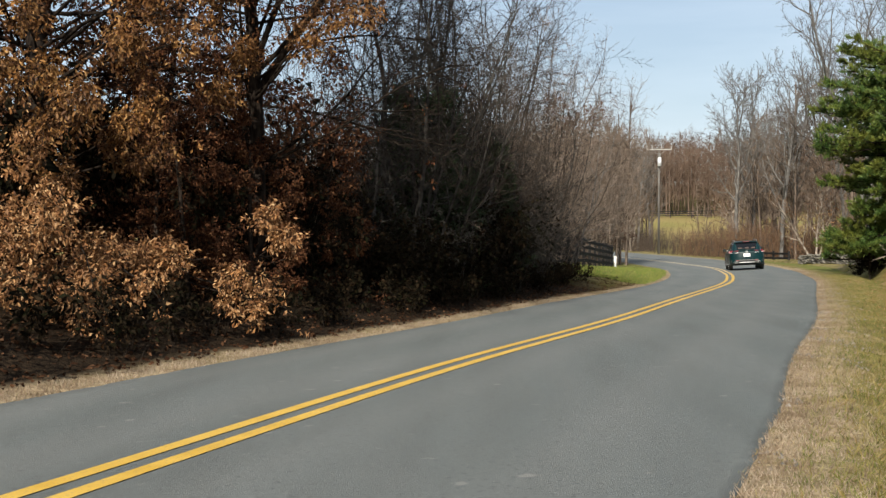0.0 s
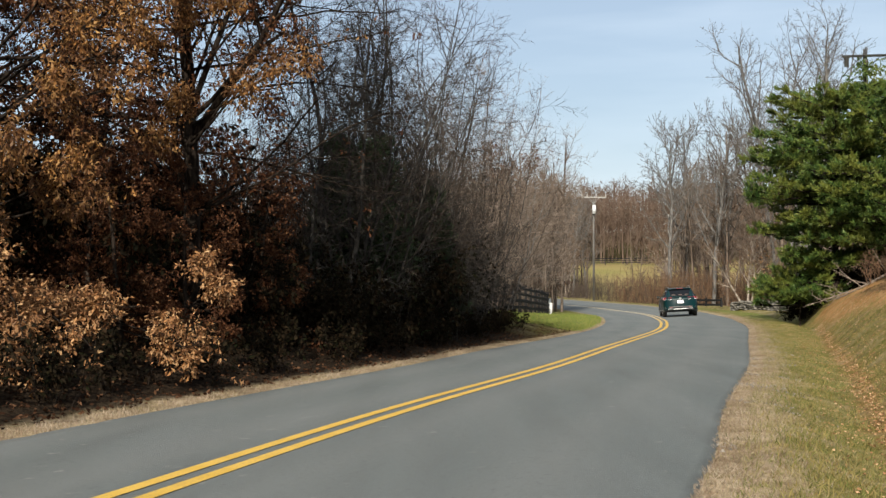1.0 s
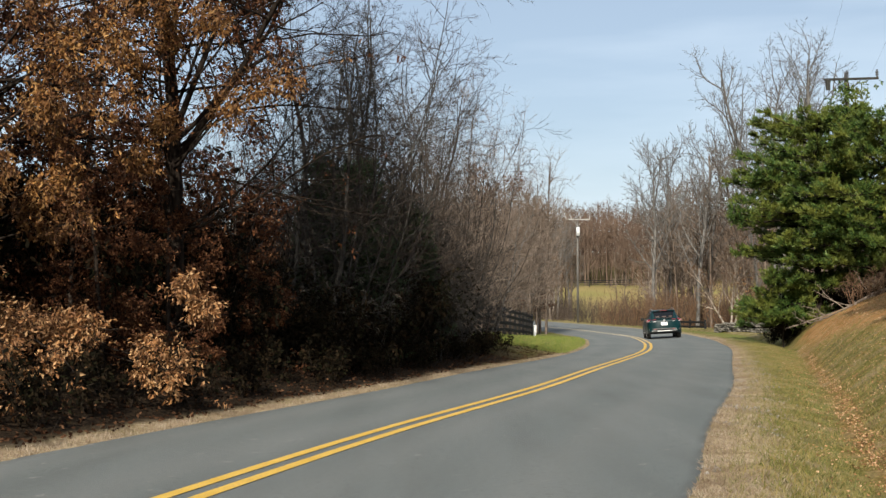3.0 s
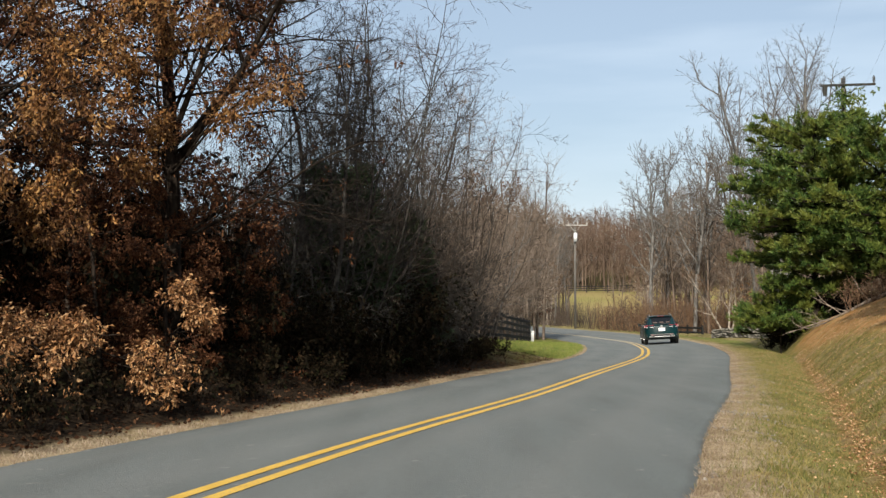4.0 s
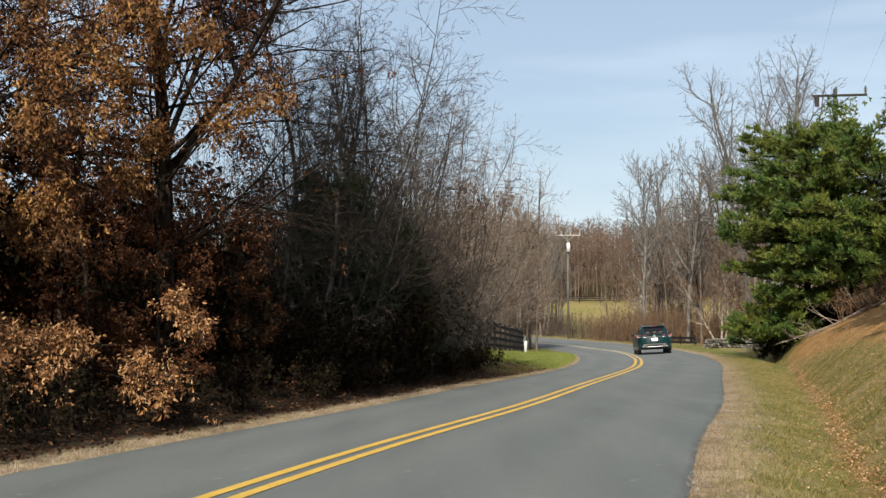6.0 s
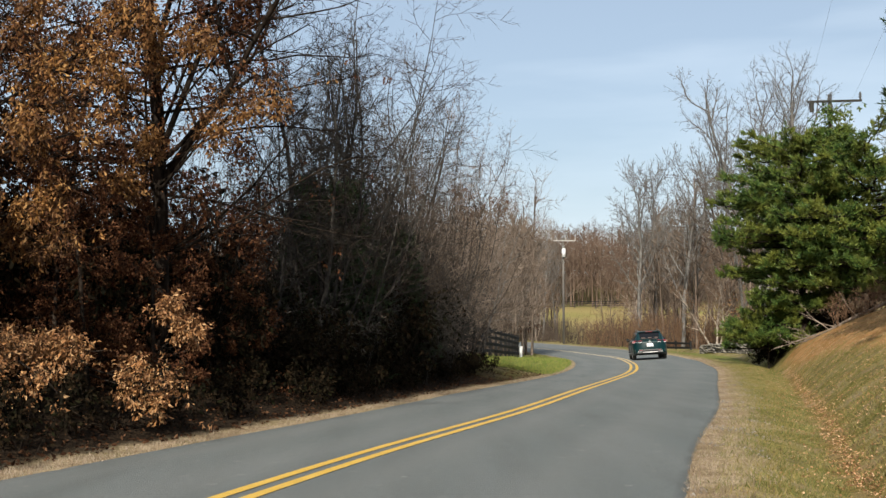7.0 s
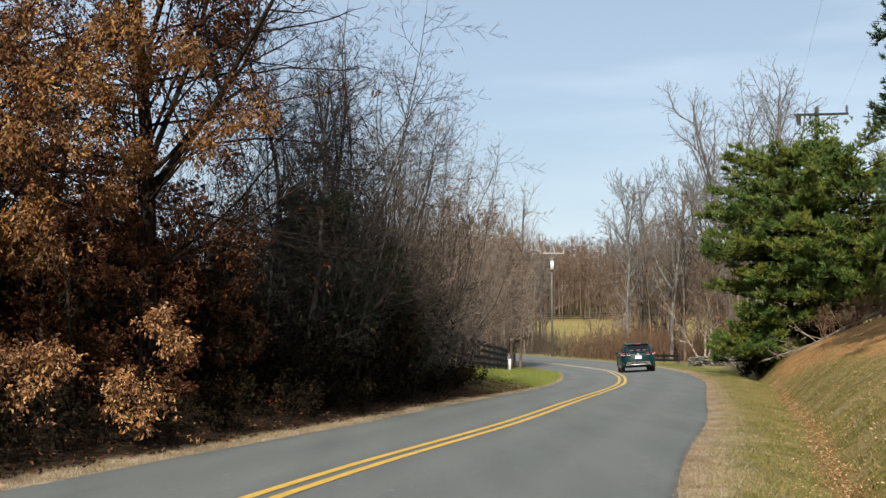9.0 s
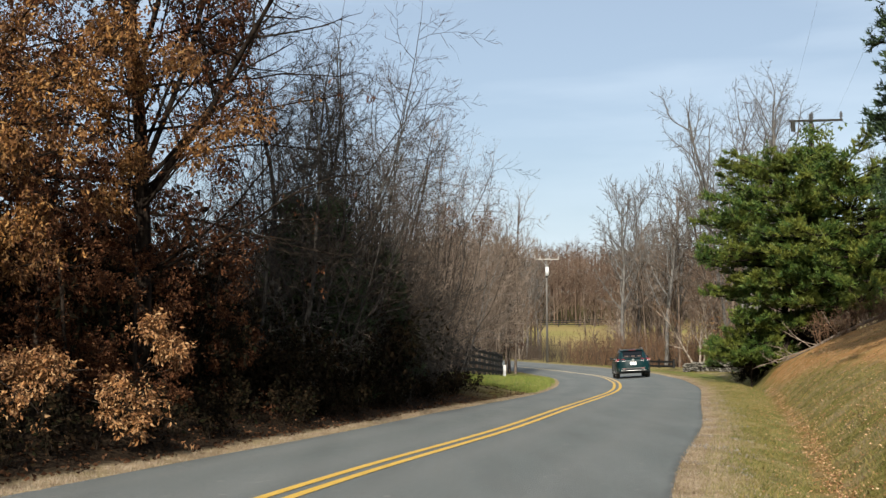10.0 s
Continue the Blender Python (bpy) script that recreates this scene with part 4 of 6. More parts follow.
for x, y, a, s, j, yv in along_left(20, 46, 88, [36, 50, 62, 88], [4.6, 6.6, 7.2, 8.5], 2.4, 7):
    again(tall[(1, 2, 2)[j]], x, y, a, 0.55 + 0.45 * s)

again(oak_c, 2.7, 98.0, 130, 2.6)
again(tall[2], 17.2, 47.5, 20, 0.9)

# ---- pines on the bank ----
def pine(seed, height, reach, low, mat, label, tuft=6, needle=0.15, width=0.022, step=0.82, per_whorl=9, slim=0.0, west=0.0, group="pines on the bank", foot=1.0):
    """A white pine: whorls of near-level boughs, each a flat pad of upswept plumes with gaps between the storeys. west: longer boughs towards -x; foot: length of the lowest boughs."""
    rs = np.random.RandomState(seed)
    tub = []
    n = 12
    for i in range(n):
        tub.append(((0, 0, height * i / n - 0.3), (0, 0, height * (i + 1) / n - 0.3), 0.02 * height * (1 - i / n * 0.85), 0.02 * height * (1 - (i + 1) / n * 0.85), 0))
    spots, ways = [], []
    whorls = max(3, int(height * (0.97 - low) / step))
    for k in range(whorls):
        f0 = low + (0.97 - low) * (k + 0.4) / whorls
        count = per_whorl if f0 < 0.75 else per_whorl - 2
        spin = rs.uniform(0, 6.283)
        for j in range(count):
            f = min(0.985, f0 + rs.normal(0, 0.22) / height)
            a = spin + 6.283 * (j + rs.uniform(-0.3, 0.3)) / count
            g = (f - low) / (1.02 - low)
            prof = math.sqrt(max(0.0, 1 - ((g - 0.36) / 0.70) ** 2)) * (1 - slim) + slim * (1 - f)
            lobe = (1 + 0.3 * noise.noise(Vector((math.cos(a) * 1.3 + seed, math.sin(a) * 1.3, f * 4.0)))) * (1 - west * math.cos(a))
            ln = reach * prof * lobe * rs.uniform(0.72, 1.05) * (foot + (1 - foot) * min(1.0, g / 0.35)) + 0.3
            p = Vector((0, 0, height * f - 0.10 * ln))
            d = Vector((math.cos(a), math.sin(a), rs.uniform(0.0, 0.18) + 0.8 * max(0, g - 0.6)))
            steps = max(4, int(ln / 0.42))
            for q_i in range(steps):
                q = p + d.normalized() * ln / steps
                u = (q_i + 1) / steps
                r0 = 0.045 * (1 - 0.9 * u) * (ln / reach) + 0.007
                tub.append((p[:], q[:], r0, r0 * 0.8, 1))
                d = d + Vector((rs.normal(0, 0.08), rs.normal(0, 0.08), -0.035 if u < 0.6 else 0.10))
                if u > 0.2:
                    flat = Vector((d.x, d.y, 0)).normalized()
                    side = Vector((-flat.y, flat.x, 0))
                    for m in range(7 if u < 0.95 else 14):
                        t = rs.uniform(-1, 1) if u < 0.95 else rs.uniform(-0.9, 0.9)
                        w = (flat * (0.75 + rs.normal(0, 0.2)) + side * 1.25 * t + Vector((0, 0, 0.30 + rs.normal(0, 0.30)))).normalized()
                        l2 = rs.uniform(0.35, 0.8) * (1.25 - 0.7 * u) * (0.55 + 0.45 * ln / reach)
                        b0 = p.lerp(q, rs.uniform(0, 1))
                        e = b0 + w * l2
                        tub.append((b0[:], e[:], 0.008, 0.004, 2))
                        g_n = max(2, int(l2 / 0.13))
                        for v_i in range(g_n):
                            spots.append(b0.lerp(e, 0.3 + 0.75 * (v_i + 1) / g_n)[:])
                            ways.append((w + Vector((0, 0, 0.5)))[:])
                p = q
    spots, ways = np.array(spots), np.array(ways)
    m = len(spots) * tuft
    p = np.repeat(spots, tuft, axis=0) + rs.normal(0, 0.02, (m, 3))
    d = np.repeat(ways, tuft, axis=0) * 0.7 + rs.normal(0, 0.45, (m, 3))
    d /= np.linalg.norm(d, axis=1, keepdims=True)
    v, f = slivers(p, p + d * needle * rs.uniform(0.7, 1.3, (m, 1)), np.full(m, width), rs)
    t = thing("pine_tree", label, "tree", group)
    sub("trunk", bark_mesh("trunk", tub, M_BARK_DARK, (8, 4, 3)), t)
    sub("crown", mesh_of("crown", v, [f], mat), t)
    return t


pine_a = pine(41, 9.2 - gz(13.2, 46.5), 3.35, 0.15, M_NEEDLE, "broad green pine with layered boughs on the bank", 8, 0.16, 0.040, 0.56, 13, foot=0.55)
put(pine_a, 13.2, 46.5)
# a small whole pine added in place of the big pine's lowest bough
pine_d = pine(44, 2.3, 1.45, 0.42, M_NEEDLE, "low pine standing in for a bough of the broad pine", 8, 0.16, 0.030, 0.4, 10)
put(pine_d, 11.95, 46.9, 20)
# more near-black shrubs to imitate the shadow below the low boughs
for x, y, a, k in ((12.3, 47.9, 40, 0.42), (12.9, 47.6, 130, 0.5), (13.4, 47.4, 250, 0.5), (12.6, 48.8, 310, 0.5)):
    again(under, x, y, a, k)
pine_b = pine(42, 8.7 - gz(15.2, 44.6), 4.0, 0.21, M_NEEDLE, "bushy green pine beside the taller one", 8, 0.16, 0.040, 0.62, 12)
put(pine_b, 15.2, 44.6, 60)
pine_c = pine(43, 12.5, 3.6, 0.10, M_NEEDLE_DARK, "tall dark evergreen standing on top of the bank", 9, 0.13, 0.030, 0.42, 13, 0.5)
put(pine_c, 11.3, 22.0)
cedar = pine(45, 4.0, 0.95, 0.06, M_NEEDLE_DARK, "small dark cedar among the bare roadside trees", 6, 0.11, 0.030, 0.30, 10, 0.6, 0.0, "roadside thicket")
put(cedar, -2.75, 25.2)
again(cedar, -1.75, 28.8, 120, 0.85)

# ---- woods and trees beyond the bend ----
VASE = dict(BARE)
VASE["kids"], VASE["ratio"], VASE["ang"] = [14, 9, 6], [0.40, 0.45, 0.45], [34, 40, 45]
big_bare = bare_tree(51, 17, 0.24, M_BARK_GREY, "large bare tree with spreading grey limbs", VASE, twig_w=0.020, extra=4,
                     roots=[((0, 0, -0.3), (0.0, 0, 1), 14.5, 0.26), ((0, 0, 2.2), (-0.30, 0.1, 1), 14.5, 0.19), ((0, 0, 3.0), (0.34, -0.1, 1), 13.5, 0.17), ((0, 0, 4.0), (-0.14, 0.3, 1), 12.5, 0.14),
                            ((0, 0, 3.4), (0.16, 0.3, 1), 12.5, 0.14), ((0, 0, 3.8), (-0.45, -0.1, 1), 11.0, 0.12)])
put(big_bare, 17.9, 70, 0, 0.93)
mids = [bare_tree(52, 14, 0.16, M_BARK_GREY, "bare grey tree at the wood edge", twig_w=0.035, extra=2),
        bare_tree(53, 12, 0.13, M_BARK_BROWN, "bare brownish tree beyond the bend", twig_w=0.035, extra=2)]
put(mids[0], 17.5, 95, 20, 1.12)
put(mids[1], 21.0, 92, 20, 1.2)
for x, y, j, a, s in ((15.6, 104, 0, 300, 1.15), (18.2, 113, 0, 120, 1.3), (20, 104, 0, 50, 1.2), (26, 110, 0, 200, 1.25), (22.5, 62, 0, 10, 0.85), (26, 70, 0, 77, 0.95), (31, 66, 1, 140, 1.1), (36, 80, 0, 240, 1.1),
                      (10.4, 151, 0, 80, 1), (9.6, 158, 1, 160, 1.1), (12.5, 156, 0, 220, 0.9), (-2, 95, 1, 30, 0.9), (-4, 105, 0, 70, 0.9), (0, 112, 1, 110, 1.0), (-7, 90, 0, 150, 0.9)):
    again(mids[j], x, y, a, s)


def far_wood(seed, count, x0, x1, y0, y1, tall_m, name, label, front=1.5, shade=None, fine=0.085, dense=10):
    """Distant leafless wood, as one stand."""
    rs = np.random.RandomState(seed)
    x, y = rs.uniform(x0, x1, count), y0 + (y1 - y0) * rs.uniform(0, 1, count) ** front
    z = ground_z(x, y, False)
    h = tall_m * rs.uniform(0.72, 1.02, count)
    base = np.stack([x, y, z - 0.3], axis=1)
    top = base + np.stack([rs.normal(0, 0.5, count), rs.normal(0, 0.5, count), h * 0.66], axis=1)
    lots = [tubes(base, top, h * 0.006, h * 0.002, 4)]
    m, k = 20, dense
    bi = np.repeat(np.arange(count), m)
    t = rs.uniform(0.2, 1.0, (count * m, 1))
    s = base[bi] + (top - base)[bi] * t
    d = rs.normal(0, 1, (count * m, 3))
    d[:, 2] = np.abs(d[:, 2]) * 0.8 + 0.5
    d /= np.linalg.norm(d, axis=1, keepdims=True)
    ln = (h[bi] * rs.uniform(0.10, 0.24, count * m) * (1.2 - 0.6 * t[:, 0]))[:, None]
    e = s + d * ln
    lots.append(slivers(s, e, h[bi] * 0.005, rs))
    ti = np.repeat(np.arange(count * m), k)
    u = rs.uniform(0.1, 1, (len(ti), 1))
    s2 = s[ti] + (e - s)[ti] * u
    d2 = d[ti] + rs.normal(0, 0.6, (len(ti), 3))
    d2 /= np.linalg.norm(d2, axis=1, keepdims=True)
    lots.append(slivers(s2, s2 + d2 * ln[ti] * rs.uniform(0.25, 0.7, (len(ti), 1)), np.full(len(ti), fine), rs))
    v, f = merged(*lots)
    return tagged(new(name, mesh_of(name, v, f, shade or M_BARK_FAR)), label, "woodland", kind="stuff")


far_wood(61, 640, -60, 110, 229, 262, 21.0, "wood_edge", "leafless brown wood edge above the field", 1.5, None, 0.06, 15)
far_wood(62, 640, -70, 140, 262, 420, 24, "distant_woods", "distant leafless brown wood on the hillside", 1.2, None, 0.11, 6)
far_wood(63, 60, -24, 2, 96, 200, 13, "wood_beyond_bend", "leafless trees inside the bend", 1.0)
far_wood(64, 60, 20, 75, 110, 190, 13, "wood_outside_bend", "leafless trees on the outside of the bend", 1.0, M_BARK_MIST, 0.045)
far_wood(65, 46, 17.0, 36, 92, 128, 22, "bend_trees", "tall bare grey trees outside the bend", 1.0, M_BARK_MIST, 0.03, 16)
far_wood(68, 32, 0.0, 5.3, 83, 102, 17.5, "bend_wood", "dense bare brown trees on the inside of the bend", 1.0, M_BARK_MIST, 0.028, 18)
# unseen stand behind the viewpoint, added so the car reflects less sky
far_wood(66, 110, -70, 60, -100, -52, 13, "woods_behind", "leafless wood added out of view to darken reflections", 1.0, M_BARK_GREY, 0.06)
far_wood(67, 50, 3.0, 13, 148, 186, 23.5, "trees_past_bend", "slender bare trees beyond the far side of the road", 1.0, M_BARK_MIST, 0.035)
# ================= the car =================
def car_paint():
    m, nt, b = material("dark_green_car_paint", 0.38, 0.12)
    nt.links.new(mix(nt, noise_fac(nt, 2.5, 4), (0.0008, 0.015, 0.0175), (0.0012, 0.018, 0.021)), b.inputs["Base Color"])
    b.inputs["Metallic"].default_value = 0.0
    b.inputs["Coat Weight"].default_value = 0.35
    b.inputs["Coat Roughness"].default_value = 0.04
    return m


def plain(name, colour, rough, metallic=0.0, coat=0.0):
    m, nt, b = material(name, rough, 0.5)
    nt.links.new(mix(nt, noise_fac(nt, 12, 4), colour, tuple(c * 0.86 for c in colour)), b.inputs["Base Color"])
    b.inputs["Metallic"].default_value = metallic
    b.inputs["Coat Weight"].default_value = coat
    return m


M_PAINT = car_paint()
M_CLAD = plain("dark_grey_plastic_cladding", (0.035, 0.036, 0.037), 0.6)
M_SILVER = plain("silver_trim", (0.55, 0.55, 0.54), 0.42, 0.8)
M_GREY_TRIM = plain("satin_grey_bumper_trim", (0.15, 0.148, 0.143), 0.55, 0.1)
M_TYRE = plain("dusty_tyre_rubber", (0.055, 0.052, 0.048), 0.9)
M_RIM = plain("alloy_rim", (0.42, 0.42, 0.42), 0.35, 0.85)
M_LAMP_RED = plain("red_lamp_lens", (0.17, 0.004, 0.007), 0.4)
M_LAMP_WHITE = plain("clear_lamp_lens", (0.62, 0.56, 0.56), 0.45)
M_PLATE = plain("white_plate", (0.80, 0.80, 0.82), 0.4)
M_PLATE_BAR = plain("grey_plate_lettering", (0.62, 0.63, 0.66), 0.5)
M_CABIN = plain("dark_cabin_trim", (0.02, 0.02, 0.022), 0.8)
M_REAR_GLASS = plain("dark_rear_glass", (0.006, 0.007, 0.009), 0.08)
M_REAR_GLASS.node_tree.nodes["Principled BSDF"].inputs["Specular IOR Level"].default_value = 0.3
M_SEAT_DIM = plain("dimmed_headrest_colour", (0.05, 0.03, 0.022), 0.3, 0, 0.3)
M_MIRROR_DARK = plain("dark_mirror_glass", (0.10, 0.11, 0.12), 0.05, 0.9)

AXLES = (-1.22, 1.41)


def interp(y, ys, vs):
    return float(np.interp(y, ys, vs))


def car_half(y):
    return interp(y, [-2.30, -2.27, -2.20, -2.05, -1.6, 0, 1.5, 1.95, 2.15, 2.25, 2.29], [0.66, 0.74, 0.81, 0.86, 0.893, 0.90, 0.893, 0.85, 0.76, 0.64, 0.5])


def car_top(y):
    return interp(y, [-2.30, -2.27, -2.2, 0.9, 1.1, 1.5, 1.9, 2.15, 2.29], [0.90, 0.95, 0.985, 0.955, 0.96, 0.91, 0.83, 0.72, 0.58])


def car_bottom(y):
    z = interp(y, [-2.30, -2.25, -2.0, -1.7, 1.8, 2.1, 2.29], [0.42, 0.36, 0.30, 0.24, 0.22, 0.24, 0.36])
    for a in AXLES:
        if abs(y - a) < 0.375:
            z = max(z, 0.325 + math.sqrt(0.375 ** 2 - (y - a) ** 2))
    return z


def loft(rings, close=True):
    """A skin over rings of equal length."""
    n, k = len(rings), len(rings[0])
    v = np.array(rings).reshape(-1, 3)
    q = []
    for i in range(n - 1):
        for j in range(k if close else k - 1):
            q.append((i * k + j, i * k + (j + 1) % k, (i + 1) * k + (j + 1) % k, (i + 1) * k + j))
    bm = bmesh.new()
    bv = [bm.verts.new(p) for p in v]
    for f in q:
        bm.faces.new([bv[i] for i in f])
    if close:
        bm.faces.new(bv[:k][::-1])
        bm.faces.new(bv[-k:])
    bmesh.ops.recalc_face_normals(bm, faces=bm.faces)
    return bm


def body_ring(y):
    w, zt, zb = car_half(y), car_top(y), car_bottom(y)
    zs = [zb + (zt - zb) * f for f in (0, 0.12, 0.3, 0.5, 0.68, 0.82, 0.93, 1.0)]
    side = []
    for z, f in zip(zs, (0, 0.12, 0.3, 0.5, 0.68, 0.82, 0.93, 1.0)):
        s = interp(z, [0.2, 0.32, 0.5, 0.66, 0.72, 0.86, 0.99], [0.945, 0.975, 0.992, 1.0, 0.992, 0.972, 0.93])
        cut = interp(f, [0, 0.93, 1.0], [0, 0, 0.05])
        side.append((w * s - cut, z))
    ring = [(x, y, z) for x, z in side]
    ring += [(side[-1][0] * 0.6, y, zt + 0.012), (0, y, zt + 0.018), (-side[-1][0] * 0.6, y, zt + 0.012)]
    ring += [(-x, y, z) for x, z in side[::-1]]
    ring += [(-side[0][0] * 0.5, y, zb), (0, y, zb), (side[0][0] * 0.5, y, zb)]
    return ring


ROOF_Y = [-2.235, -2.0, -1.93, -1.6, -1.0, -0.3, 0.25, 0.55, 0.85, 1.16]
ROOF_Z = [1.0, 1.405, 1.435, 1.462, 1.482, 1.488, 1.465, 1.40, 1.23, 0.985]


def roof_z(y):
    return interp(y, ROOF_Y, ROOF_Z)


def cabin_point(y, v):
    """Right side of the cabin: y along the car, v from the belt (0) to the roof edge (1)."""
    base = interp(y, [-2.24, -1.9, -1.0, 0.6, 1.16], [0.68, 0.78, 0.835, 0.83, 0.66])
    zt = roof_z(y)
    edge = 0.58 + 0.26 * (1.488 - zt) - interp(y, [-2.24, -1.8, 0.4, 1.16], [0.05, 0.0, 0.0, 0.10])
    edge = min(edge, base)
    z = 0.965 + (zt - 0.045 - 0.965) * v
    return (base + (edge - base) * v ** 1.25, y, z)


def cabin_ring(y):
    side = [cabin_point(y, v) for v in (0, 0.25, 0.5, 0.75, 0.92, 1.0)]
    zt, xe = roof_z(y), side[-1][0]
    ring = side + [(xe - 0.03, y, zt - 0.018), (xe * 0.8, y, zt - 0.004), (xe * 0.4, y, zt + 0.008), (0, y, zt + 0.012)]
    ring += [(-p[0], p[1], p[2]) for p in ring[-2::-1]]
    return ring


def slab(points, thick, ways):
    """A thin plate with its outline in points, thick along the way given for each point."""
    bm = bmesh.new()
    a = [bm.verts.new(Vector(p) + Vector(w) * thick) for p, w in zip(points, ways)]
    b = [bm.verts.new(Vector(p) - Vector(w) * thick) for p, w in zip(points, ways)]
    bm.faces.new(a)
    bm.faces.new(b[::-1])
    n = len(a)
    for i in range(n):
        bm.faces.new((a[i], b[i], b[(i + 1) % n], a[(i + 1) % n]))
    bmesh.ops.recalc_face_normals(bm, faces=bm.faces)
    return bm


def grid_panel(fn, us, vs, out, thick=0.006):
    """A curved panel over fn(u, v), lifted by out along its outward way and given thickness."""
    rows = [[Vector(fn(u, v)) for u in us] for v in vs]
    bm = bmesh.new()
    top, low = [], []
    for j, row in enumerate(rows):
        t, l = [], []
        for i, p in enumerate(row):
            du = row[min(i + 1, len(row) - 1)] - row[max(i - 1, 0)]
            dv = rows[min(j + 1, len(rows) - 1)][i] - rows[max(j - 1, 0)][i]
            n = du.cross(dv).normalized()
            n = n if n.dot(Vector(out)) > 0 else -n
            t.append(bm.verts.new(p + n * (thick + 0.004)))
            l.append(bm.verts.new(p + n * 0.002))
        top.append(t)
        low.append(l)
    ny, nx = len(vs), len(us)
    for j in range(ny - 1):
        for i in range(nx - 1):
            bm.faces.new((top[j][i], top[j][i + 1], top[j + 1][i + 1], top[j + 1][i]))
            bm.faces.new((low[j][i], low[j + 1][i], low[j + 1][i + 1], low[j][i + 1]))
    edge = [(0, i) for i in range(nx)] + [(j, nx - 1) for j in range(1, ny)] + [(ny - 1, i) for i in range(nx - 2, -1, -1)] + [(j, 0) for j in range(ny - 2, 0, -1)]
    for a, b in zip(edge, edge[1:] + edge[:1]):
        bm.faces.new((top[a[0]][a[1]], top[b[0]][b[1]], low[b[0]][b[1]], low[a[0]][a[1]]))
    bmesh.ops.recalc_face_normals(bm, faces=bm.faces)
    return bm


def spread(a, b, n):
    return [a + (b - a) * i / (n - 1) for i in range(n)]


def rear_point(x, z):
    """The tailgate's skin: flat below, raked glass above."""
    y = interp(z, [0.3, 0.42, 0.7, 0.92, 0.985, 1.41], [-2.22, -2.285, -2.302, -2.275, -2.235, -1.99])
    return (x, y + 0.16 * (abs(x) / 0.8) ** 2.6 * 0.55, z)


def build_car():
    c = thing("car", "dark teal-green estate car with roof rails on the road", "car")
    ys = sorted(set(np.round(np.concatenate([np.linspace(-2.30, 2.29, 60), np.linspace(-1.62, -0.82, 22), np.linspace(1.01, 1.81, 22), [-2.29, -2.28, -2.26, -2.24, 2.27, 2.25]]), 3)))
    body = part("body", loft([body_ring(y) for y in ys]), M_PAINT, c, "glossy dark green painted body", True)
    yc = sorted(set(np.round(np.concatenate([np.linspace(-2.235, 1.16, 46), [-2.18, -2.12, -2.06, -2.0, -1.96, -1.93]]), 3)))
    cab = part("cabin", loft([cabin_ring(y) for y in yc], close=False), M_PAINT, c, "dark green roof and pillars", True)
    # side glass
    for s in (1, -1):
        for y0, y1, lo, hi in ((-1.92, -1.42, 0.14, 0.86), (-1.34, -0.42, 0.10, 0.90), (-0.34, 0.62, 0.10, 0.90)):
            def side_fn(u, v, s=s):
                p = cabin_point(u, v)
                return (p[0] * s, p[1], p[2])
            part("side_window", grid_panel(side_fn, spread(y0, y1, 7), spread(lo, hi, 5), (s, 0, 0.2)), M_REAR_GLASS, cab, "dark tinted side glass", True)
        def belt_fn(u, v, s=s):
            p = cabin_point(u, v)
            return ((p[0] + 0.004) * s, p[1], p[2])
        part("belt_trim", grid_panel(belt_fn, spread(-1.95, 0.85, 12), [0.02, 0.05, 0.075], (s, 0, 0), 0.01), M_SILVER, cab, "thin bright trim strip")
    rear = part("rear_window", grid_panel(lambda u, v: rear_point(u * (1 - 0.16 * (v - 1.04) / 0.34), v), spread(-0.61, 0.61, 13), spread(1.045, 1.375, 6), (0, -1, 0.4), 0.022), M_REAR_GLASS, cab, "dark tinted rear glass", True)
    # headrests: thin patches on the opaque glass, dimmed in colour as if behind it
    for x in (-0.32, 0.02, 0.34):
        part("headrest_patch", grid_panel(lambda u, v, x=x: tuple(Vector(rear_point(x + u, v)) + Vector((0, -0.026, 0.012))), spread(-0.09, 0.09, 5), spread(1.07, 1.14, 3), (0, -1, 0.4), 0.002), M_SEAT_DIM, rear)
    wiper = rod_bm((0.04, -2.27, 1.035), (0.36, -2.262, 1.06), 0.012, 0.008, 8)
    box_bm((0.05, 0.03, 0.03), (0.02, -2.262, 1.03), 0.006, wiper)
    part("rear_wiper", wiper, M_CLAD, cab)
    # spoiler with its stop lamp
    sp = loft([[(x, -2.09 + 0.10 * (abs(x) / 0.6) ** 3 + dy, 1.425 - 0.035 * (abs(x) / 0.6) ** 2 + dz) for dy, dz in
                ((0, 0), (0.0, 0.03), (0.12, 0.045), (0.26, 0.028), (0.26, 0.0), (0.10, -0.015))] for x in spread(-0.60, 0.60, 17)])
    spoiler = part("spoiler", sp, M_PAINT, cab, "green roof spoiler", True)
    part("stop_lamp", box_bm((0.34, 0.02, 0.026), (0, -2.093, 1.438), 0.006), M_LAMP_RED, spoiler, "red high stop lamp")
    # lamps
    for s in (1, -1):
        lamp = part("tail_lamp", grid_panel(lambda u, v, s=s: tuple(Vector(rear_point(u * s, v)) + Vector((0, 0.008, 0))), spread(0.40, 0.80, 10), spread(0.885, 0.985, 5), (0, -1, 0), 0.03), M_LAMP_RED, body, "red tail lamp", True)
        part("lamp_strip", grid_panel(lambda u, v, s=s: tuple(Vector(rear_point(u * s, v)) + Vector((0, -0.02, 0))), spread(0.40, 0.80, 10), [0.872, 0.878, 0.886], (0, -1, 0), 0.03), M_LAMP_WHITE, lamp, "clear white lower strip")
